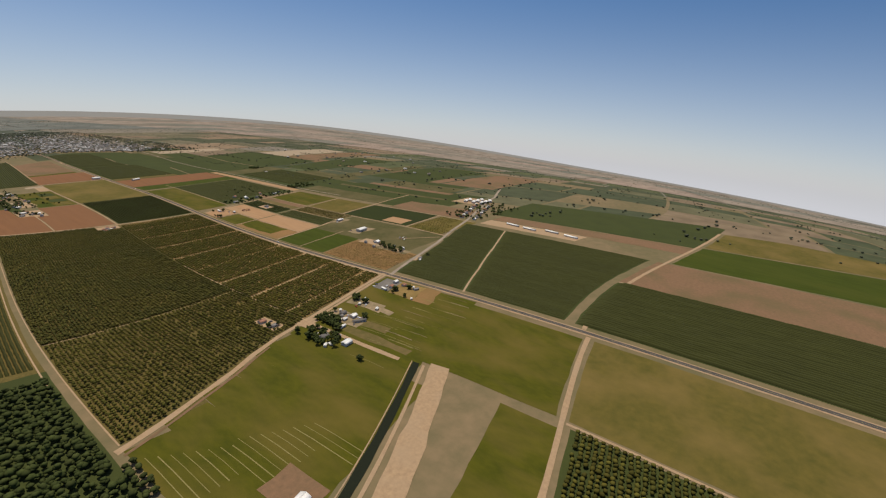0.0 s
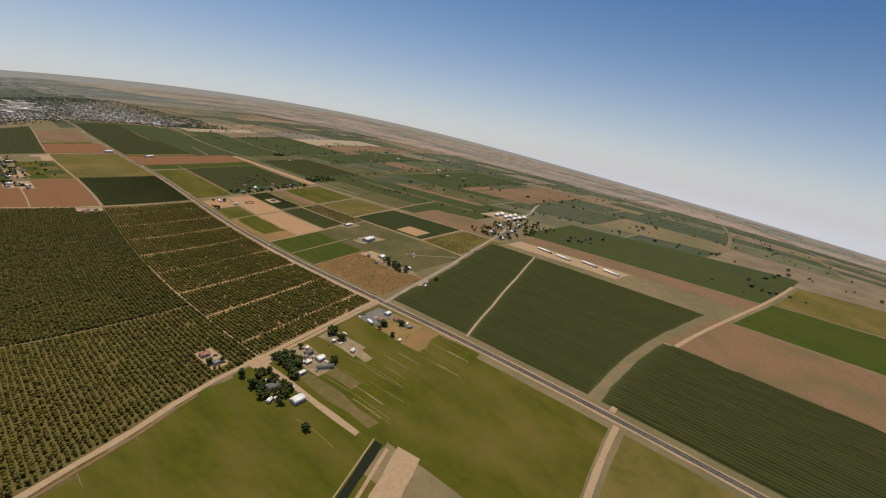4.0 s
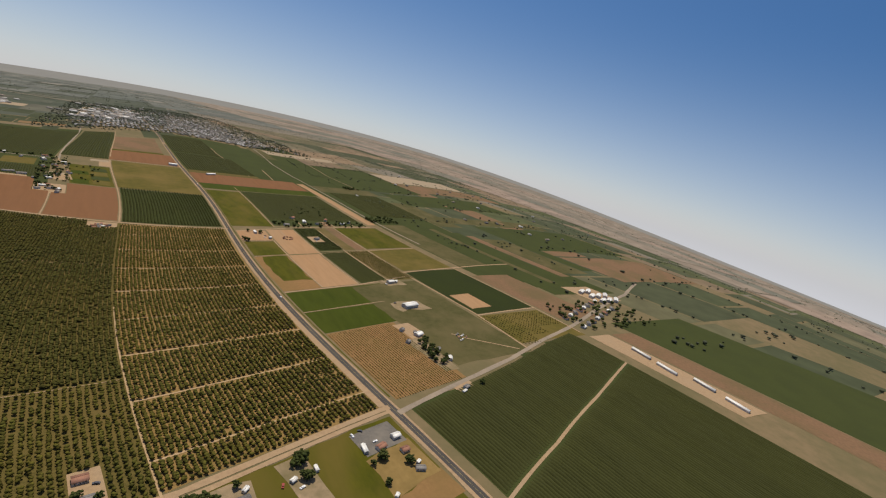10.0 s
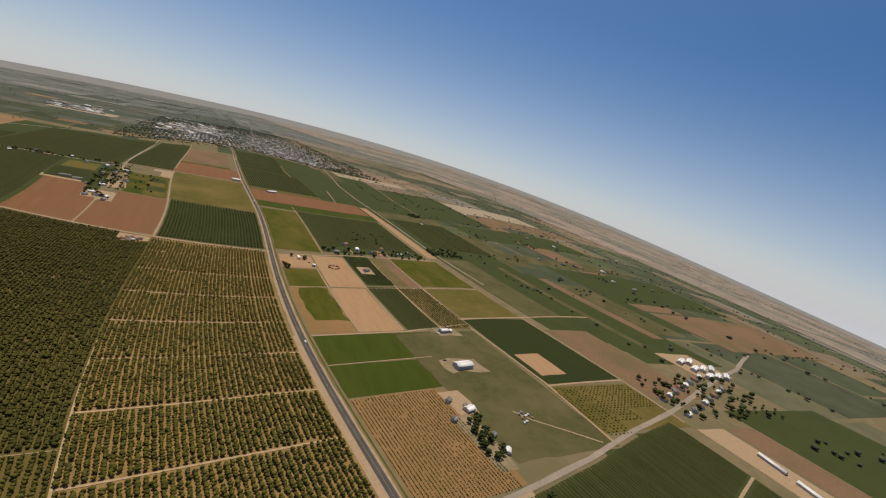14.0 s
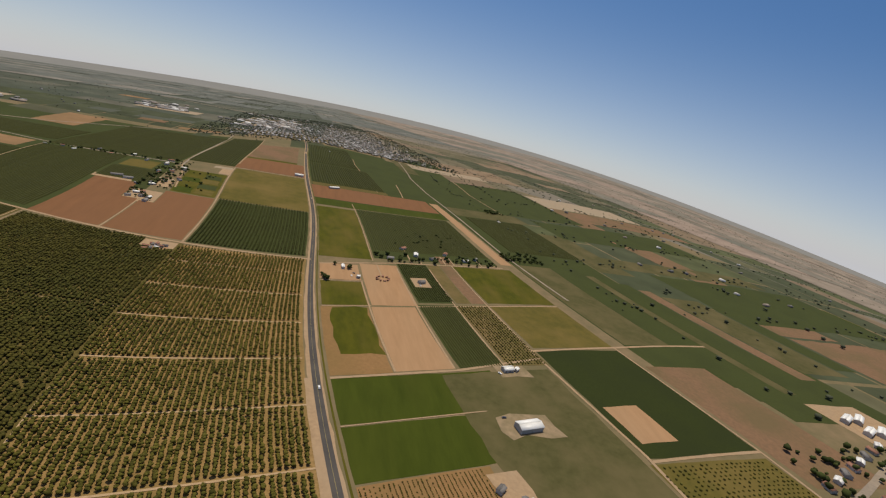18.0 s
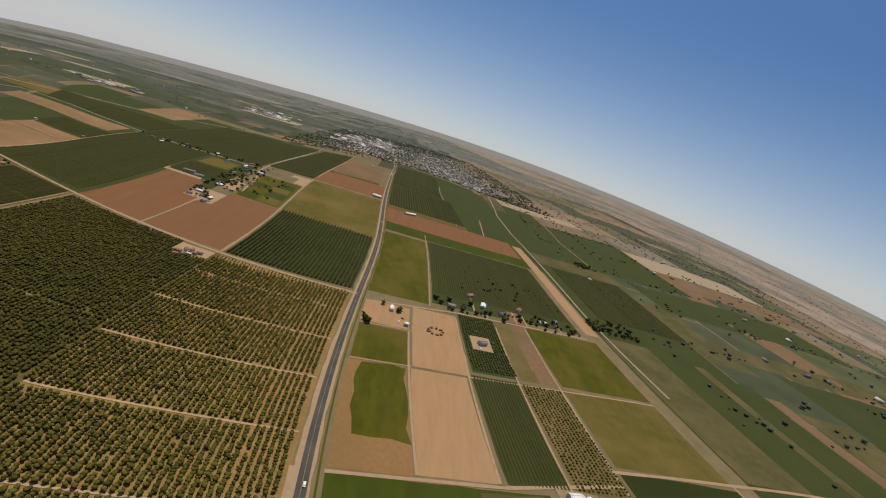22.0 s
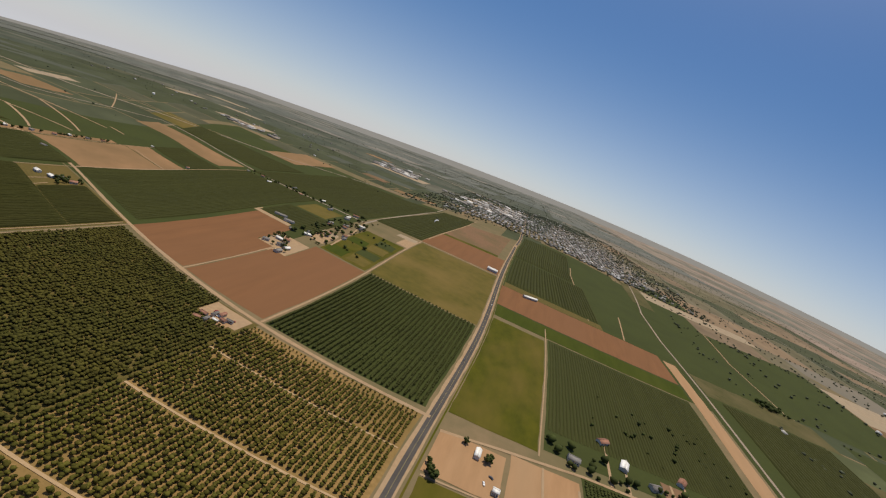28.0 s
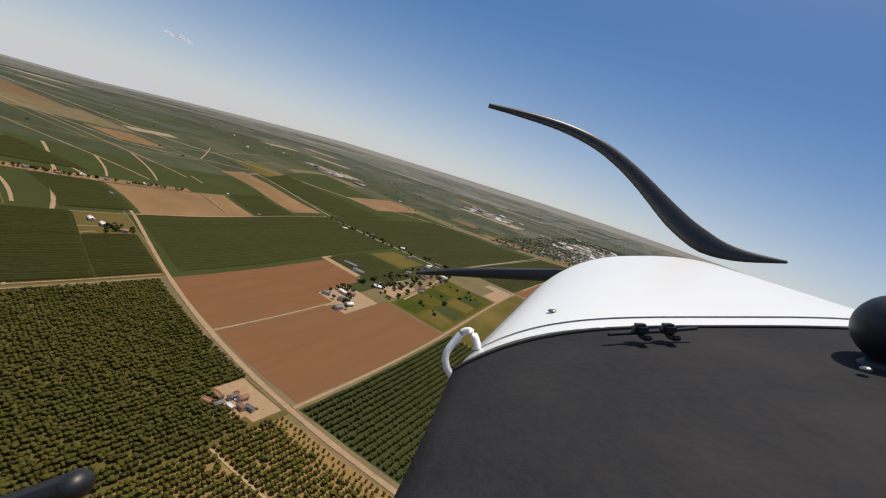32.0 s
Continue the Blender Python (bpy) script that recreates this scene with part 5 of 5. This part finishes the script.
TREES = [(22, 650), (27, 640), (31, 634), (50, 706), (80, 690), (-452, 960), (-448, 1000), (-430, 974), (-478, 975), (-466, 1012), (-412, 955), (-455, 1022), (-474, 1030), (-480, 1000), (-482, 1018), (-436, 992), (141, 88), (136, 76), (134, 66), (142, 58), (152, 60), (158, 70), (152, 84), (146, 92), (142, 102), (150, 108), (156, 116), (162, 122), (146, 118), (156, 98), (-74, -52), (-58, -47), (-61, -51), (-75, -77), (-37, -68), (-40, -66), (-193, -63), (-188, -60), (158, -4), (-304, -117), (-302, 28), (-318, 34)]
for i, (u, v) in enumerate(TREES):
    yard_tree(u, v, 3.6 + (i * 7 % 5) * 0.7, 6.5 + i % 3, 100 + i)
SHADE = [(-247, -6), (-240, -10), (-232, -13), (-240, -34), (-236, -26), (-246, -27), (-248, -18), (-249, -42), (-246, -35), (-232, -38), (-229, -24), (-224, -18), (-252, -46), (-227, -32), (-242, -20), (-302, -10), (-279, -21), (-270, -24), (-284, -18), (-303, -32), (-300, -43), (-301, -55), (-309, -51), (-292, -58), (-284, -60), (-275, -62), (-277, -40), (-298, -72), (-284, -68), (-139, -10), (-143, -36), (-137, -14), (-143, -15), (-133, -11), (-139, -34), (-144, -32), (-202, -11), (-252, -50), (-283, -43), (-288, -26), (-293, -37), (-272, -52)]
for i, (u, v) in enumerate(SHADE):
    yard_tree(u, v, 4.2 + (i * 11 % 6) * 0.55, 7.5 + i % 4, 300 + i, "broad dark green shade tree round a farmstead", "farmstead shade trees")


# ---- round white tanks among the far orchards ----
def tank(u, v, r, label):
    e = new("water_tank")
    e.matrix_basis = at(u, v, 0.1)
    tagged(e, label, "tank")
    k = 20
    a = np.arange(k) * 2 * math.pi / k
    prof = ((r, 0), (r, r * 0.8), (r * 0.85, r * 1.05), (r * 0.5, r * 1.25), (0.05, r * 1.32))
    V = np.concatenate([np.stack([np.cos(a) * s, np.sin(a) * s, np.full(k, z)], 1) for s, z in prof])
    i = np.arange(k)
    F = np.concatenate([np.stack([i, (i + 1) % k, (i + 1) % k + k, i + k], 1) + k * q for q in range(4)])
    part("shell", mesh_of("shell", V, F[:k], M_WROOF), e)
    part("dome", mesh_of("dome", V, F[k:], M_WROOF, True), e)


for u, v, r in ((-2480, 770, 6), (-2350, 2150, 9), (-3860, 1270, 8), (300, 3300, 9)):
    tank(u, v, r, "round white tank among dark orchards")



# ---- one wisp of cloud low over the western plain ----
def cloud_wisp():
    m, nt, p = nodes_of("thin_cloud")
    p.inputs["Base Color"].default_value, p.inputs["Roughness"].default_value = (0.95, 0.95, 0.96, 1), 1.0
    p.inputs["Alpha"].default_value = 0.16
    p.inputs["Specular IOR Level"].default_value = 0.0
    rng = np.random.default_rng(91)
    V, F = [], []
    for i in range(26):
        c = rng.normal(0, 1, 3) * (30, 30, 5)
        c[2] -= 0.10 * c[1]
        V.append(ICO_V * rng.uniform(0.7, 1.3, (12, 1)) * np.array((22, 22, 4.5)) * rng.uniform(0.5, 1.1) + c)
        F.append(ICO_F + 12 * i)
    ob = new("cloud", mesh_of("cloud", np.concatenate(V), np.concatenate(F), m, True))
    ob.matrix_basis = pose(-2100, 1690, 160)
    tagged(ob, "thin white wisp of cloud over the western plain", "cloud", kind="structure")


cloud_wisp()


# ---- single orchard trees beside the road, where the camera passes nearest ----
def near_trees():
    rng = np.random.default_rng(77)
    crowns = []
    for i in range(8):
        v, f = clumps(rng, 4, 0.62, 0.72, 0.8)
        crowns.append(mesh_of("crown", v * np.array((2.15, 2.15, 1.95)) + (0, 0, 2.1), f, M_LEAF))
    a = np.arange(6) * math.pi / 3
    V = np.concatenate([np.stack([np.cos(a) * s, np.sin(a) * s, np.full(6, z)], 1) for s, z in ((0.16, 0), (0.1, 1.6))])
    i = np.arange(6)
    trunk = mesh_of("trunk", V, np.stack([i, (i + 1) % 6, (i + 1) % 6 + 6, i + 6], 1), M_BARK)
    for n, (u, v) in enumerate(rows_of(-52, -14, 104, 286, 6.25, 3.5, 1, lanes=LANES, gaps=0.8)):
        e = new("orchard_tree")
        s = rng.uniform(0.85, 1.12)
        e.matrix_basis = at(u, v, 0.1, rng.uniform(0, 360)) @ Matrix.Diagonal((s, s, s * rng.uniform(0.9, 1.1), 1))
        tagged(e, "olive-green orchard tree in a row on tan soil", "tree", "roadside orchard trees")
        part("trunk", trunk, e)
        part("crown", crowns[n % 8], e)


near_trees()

# ---- vehicles ----
M_CARW = mat("white_car_paint", (0.72, 0.72, 0.72), (0.66, 0.66, 0.66), 2.0, rough=0.3)
M_CARD = mat("dark_car_paint", (0.06, 0.065, 0.08), (0.05, 0.055, 0.07), 2.0, rough=0.3)
M_CARR = mat("red_car_paint", (0.30, 0.045, 0.035), (0.25, 0.04, 0.03), 2.0, rough=0.3)
M_TYRE = mat("tyre_rubber", (0.02, 0.02, 0.02), (0.03, 0.03, 0.03), 4.0)


def bevelled(x0, x1, y0, y1, z0, z1, cut, material, name):
    bm = bmesh.new()
    bmesh.ops.create_cube(bm, size=1, matrix=Matrix.Translation(((x0 + x1) / 2, (y0 + y1) / 2, (z0 + z1) / 2)) @ Matrix.Diagonal((x1 - x0, y1 - y0, z1 - z0, 1)))
    bmesh.ops.bevel(bm, geom=bm.edges[:], offset=cut, segments=2, affect="EDGES")
    me = bpy.data.meshes.new(name)
    bm.to_mesh(me)
    bm.free()
    me.materials.append(material)
    return me


def wheel_mesh():
    bm = bmesh.new()
    bmesh.ops.create_cone(bm, cap_ends=True, segments=14, radius1=0.34, radius2=0.34, depth=0.22, matrix=Matrix.Rotation(math.pi / 2, 4, "Y"))
    me = bpy.data.meshes.new("wheel")
    bm.to_mesh(me)
    bm.free()
    me.materials.append(M_TYRE)
    return me


WHEEL = wheel_mesh()


def vehicle(u, v, turn, paint, label, h=0.1, truck=False):
    e = new("pickup_truck" if truck else "car")
    e.matrix_basis = at(u, v, h, turn)
    tagged(e, label, "pickup truck" if truck else "car")
    part("body", bevelled(-0.9, 0.9, -2.3, 2.3, 0.35, 0.95, 0.12, paint, "body"), e)
    part("cabin", bevelled(-0.8, 0.8, -0.3 if truck else -1.5, 1.1, 0.93, 1.5, 0.16, paint, "cabin"), e)
    part("windscreen", bevelled(-0.7, 0.7, 1.02, 1.13, 1.0, 1.4, 0.03, M_GLASS, "windscreen"), e)
    for x in (-0.82, 0.82):
        for y in (-1.45, 1.45):
            part("wheel", WHEEL, e, m=Matrix.Translation((x, y, 0.34)))


vehicle(3.8, 333, 0, M_CARW, "white car driving along the paved road", 0.275)
vehicle(-0.5, 905, 180, M_CARD, "dark car on the paved road", 0.275)
vehicle(3.6, 1250, 0, M_CARW, "white car on the paved road", 0.275)
for i, (u, v) in enumerate([(-70, -10), (-58, -8), (-52, -28), (-225, -25), (-198, -55), (-270, -75), (-150, -40), (-165, -30), (82, 655), (88, 668), (-300, 700), (-280, 706), (225, 622), (-302, 44), (-430, 985), (-312, 706), (250, 340), (205, 256)]):
    vehicle(u, v, i * 47 % 180, (M_CARW, M_CARD, M_CARW, M_CARR)[i % 4], ("white pickup parked in a farm yard", "dark car parked in a farm yard", "white car parked on bare ground", "red pickup parked on bare ground")[i % 4], 0.245, i % 2 == 0)

# ---- the light aircraft's nose, which the flight ends in ----
AIR = ROWS[-1][1] @ Matrix.Diagonal((1, 1, 1.236, 1))
M_COWL = mat("white_aircraft_paint", (0.88, 0.88, 0.87), (0.85, 0.85, 0.84), 6.0, rough=0.28, coord="obj", big=1.5)
M_VINYL = mat("black_vinyl", (0.024, 0.024, 0.027), (0.034, 0.033, 0.034), 60.0, rough=0.78, coord="obj", big=5.0, c=(0.042, 0.040, 0.039), bump=0.15)
M_RUBBER = mat("black_rubber", (0.012, 0.012, 0.013), (0.018, 0.018, 0.019), 30.0, rough=0.45, coord="obj", big=4.0)
M_BLADE = mat("matt_black_blade", (0.02, 0.02, 0.022), (0.03, 0.03, 0.032), 12.0, rough=0.4, coord="obj", big=3.0)
M_STEEL = mat("bare_steel", (0.45, 0.45, 0.44), (0.36, 0.36, 0.35), 20.0, rough=0.35, metal=1.0, coord="obj", big=3.0)


def loft(sections, material, name, smooth=True):
    """Skin over a list of equal rings of points."""
    n, k = len(sections), len(sections[0])
    V = np.array([p for s in sections for p in s])
    i = np.arange((n - 1) * k).reshape(n - 1, k)[:, :-1].ravel()
    return mesh_of(name, V, np.stack([i, i + 1, i + k + 1, i + k], 1), material, smooth)


def arch(d, mid, half, top, drop, power, skirt, n=40):
    """An arched section across the aircraft at d metres ahead."""
    out = []
    for i in range(n + 1):
        t = -1 + 2 * i / n
        s = math.copysign(min(1.0, abs(t) / 0.82), t)
        low = max(0.0, abs(t) - 0.82) / 0.18
        out.append((mid + half * s, top - drop * abs(s) ** power - low * skirt, -d))
    return out


def cowl_at(d, lift=0.0):
    k = (d - 0.78) / 0.97
    end = max(0.0, k - 0.8) / 0.2
    return arch(d, 0.60 + 0.29 * k, 0.585 - 0.155 * k - 0.05 * end ** 2 + lift, -0.162 + 0.155 * (d - 0.78) - 0.02 * end ** 2 + lift, 0.085 + 0.05 * k, 4.2 - 1.2 * k, 0.30)


def tube(points, radius, material, name, n=10):
    """A round bar along points."""
    P = np.array(points, float)
    T = np.gradient(P, axis=0)
    rings = []
    for p, t in zip(P, T):
        t = Vector(t).normalized()
        a = t.orthogonal().normalized()
        b = t.cross(a)
        rings.append([Vector(p) + radius * (math.cos(q) * a + math.sin(q) * b) for q in [i * 2 * math.pi / n for i in range(n + 1)]])
    return loft(rings, material, name)


def curve(a, b, c, d, n=14):
    """Points of a cubic arc."""
    a, b, c, d = (np.array(p, float) for p in (a, b, c, d))
    return [(1 - t) ** 3 * a + 3 * t * (1 - t) ** 2 * b + 3 * t * t * (1 - t) * c + t ** 3 * d for t in np.linspace(0, 1, n)]


def spot(x, y, d):
    """A point d ahead, at the slopes x to the right and y up."""
    return (x * d, y * d, -d)


def disc(centre, r, material, name, squash=0.4):
    bm = bmesh.new()
    bmesh.ops.create_uvsphere(bm, u_segments=20, v_segments=12, radius=r, matrix=Matrix.Translation(centre) @ Matrix.Diagonal((1, squash, 1, 1)))
    for f in bm.faces:
        f.smooth = True
    me = bpy.data.meshes.new(name)
    bm.to_mesh(me)
    bm.free()
    me.materials.append(material)
    return me


def aircraft_nose():
    e = new("airplane_nose")
    e.matrix_basis = AIR
    tagged(e, "white light aircraft nose with black glareshield and propeller", "airplane")
    cowl = part("cowling", loft([cowl_at(d) for d in np.linspace(0.80, 1.75, 26)] + [arch(1.79, 0.90, 0.22, -0.06, 0.12, 2.4, 0.2)], M_COWL, "cowling"), e, "glossy white engine cowling")
    part("seam", loft([cowl_at(d, 0.0015) for d in (0.846, 0.853)], M_RUBBER, "seam"), cowl, "thin black panel seam")
    for u, d in ((0.27, 0.95),):
        x, y = u, -0.1775 + 0.155 * (d - 0.78)
        part("fastener", disc((x, y - 0.001, -d), 0.011, M_STEEL, "fastener", 0.35), cowl, "small round steel fastener")
    # glareshield: a broad padded shelf, arched at its sides
    rings = []
    for d in np.linspace(0.80, 0.16, 22):
        k = (0.80 - d) / 0.64
        rings.append(arch(d, 0.60 - 0.16 * k, 0.595 - 0.03 * k, -0.1635 - 0.05 * k - 0.012 * math.sin(k * 3.1), 0.10 - 0.03 * k, 3.6, 0.25))
    shelf = part("glareshield", loft(rings, M_VINYL, "glareshield"), e, "padded black vinyl glareshield")
    part("windscreen_seal", tube([(x, y + 0.002, z) for x, y, z in rings[0][4:-4]], 0.0035, M_RUBBER, "windscreen_seal"), e, "black rubber windscreen seal")
    # clips and their rod on the shelf
    part("rod", tube([spot(0.43, -0.222, 0.72), spot(0.55, -0.215, 0.72), spot(0.66, -0.206, 0.72)], 0.0035, M_RUBBER, "rod"), shelf)
    for x in (0.513, 0.585):
        c = spot(x, -0.208, 0.72)
        part("clip", bevelled(c[0] - 0.013, c[0] + 0.013, c[1] - 0.010, c[1] + 0.010, c[2] - 0.012, c[2] + 0.012, 0.005, M_RUBBER, "clip"), shelf)
        part("clip_foot", bevelled(c[0] - 0.004, c[0] + 0.012, c[1] - 0.018, c[1] - 0.008, c[2] - 0.004, c[2] + 0.024, 0.003, M_RUBBER, "clip_foot"), shelf)
    # grab handle outside
    part("handle", tube(curve(spot(0.022, -0.33, 0.86), spot(-0.02, -0.27, 0.86), spot(0.03, -0.25, 0.87), spot(0.045, -0.222, 0.87), 8) + curve(spot(0.05, -0.218, 0.87), spot(0.075, -0.20, 0.87), spot(0.085, -0.225, 0.86), spot(0.092, -0.262, 0.85), 8), 0.0085, M_COWL, "handle"), e, "bent white tube handle")
    # ball mount
    ball = part("mount_ball", disc(spot(1.195, -0.215, 0.62), 0.060, M_RUBBER, "mount_ball", 1.0), e, "round black rubber mount ball")
    part("mount_foot", disc(spot(1.14, -0.305, 0.62), 0.03, M_RUBBER, "mount_foot", 0.4), ball)
    part("mount_screw", disc(spot(1.10, -0.312, 0.58), 0.007, M_STEEL, "mount_screw", 0.6), ball, "small steel screw")
    part("mount_arm", tube([spot(-1.2, -0.70, 0.35), spot(-1.06, -0.65, 0.35), spot(-0.96, -0.615, 0.35)], 0.013, M_RUBBER, "mount_arm"), e, "black camera mount arm")
    part("arm_tip", disc(spot(-0.955, -0.613, 0.35), 0.0135, M_RUBBER, "arm_tip", 1.0), e)
    # propeller: a hub hidden by the cowling and two swept blades
    hub = np.array(spot(0.70, -0.09, 1.93))
    prop = part("propeller", disc(hub, 0.08, M_BLADE, "propeller", 1.0), e, "matt black two-blade propeller")
    upper = ((0.119, 0.3735, 4), (0.21, 0.351, 7), (0.318, 0.318, 9), (0.41, 0.272, 11), (0.479, 0.215, 13), (0.54, 0.15, 16), (0.597, 0.082, 20), (0.67, 0.018, 21), (0.76, -0.018, 12), (0.892, -0.034, 3))
    lower = ((-0.07, -0.062, 3), (0.02, -0.060, 7), (0.12, -0.062, 10), (0.30, -0.068, 12), (0.55, -0.085, 13))
    for line in (upper, lower):
        t = np.linspace(0, len(line) - 1, 34)
        x, y, w = (np.interp(t, range(len(line)), [q[k] for q in line]) for k in range(3))
        for _ in range(3):
            x[1:-1], y[1:-1] = (x[:-2] + 2 * x[1:-1] + x[2:]) / 4, (y[:-2] + 2 * y[1:-1] + y[2:]) / 4
        mid = np.stack([x, y, -np.ones_like(x)], 1) * 1.93
        rings = []
        for c, g, half in zip(mid, np.gradient(mid, axis=0), w):
            along = Vector(g).normalized()
            flat = along.cross(Vector((0, 0, 1))).normalized()
            thick = flat.cross(along)
            rings.append([Vector(c) + flat * half * 0.0028 * math.cos(q) + thick * 0.012 * math.sin(q) for q in [i * 2 * math.pi / 12 for i in range(13)]])
        part("blade", loft(rings, M_BLADE, "blade"), prop)


aircraft_nose()
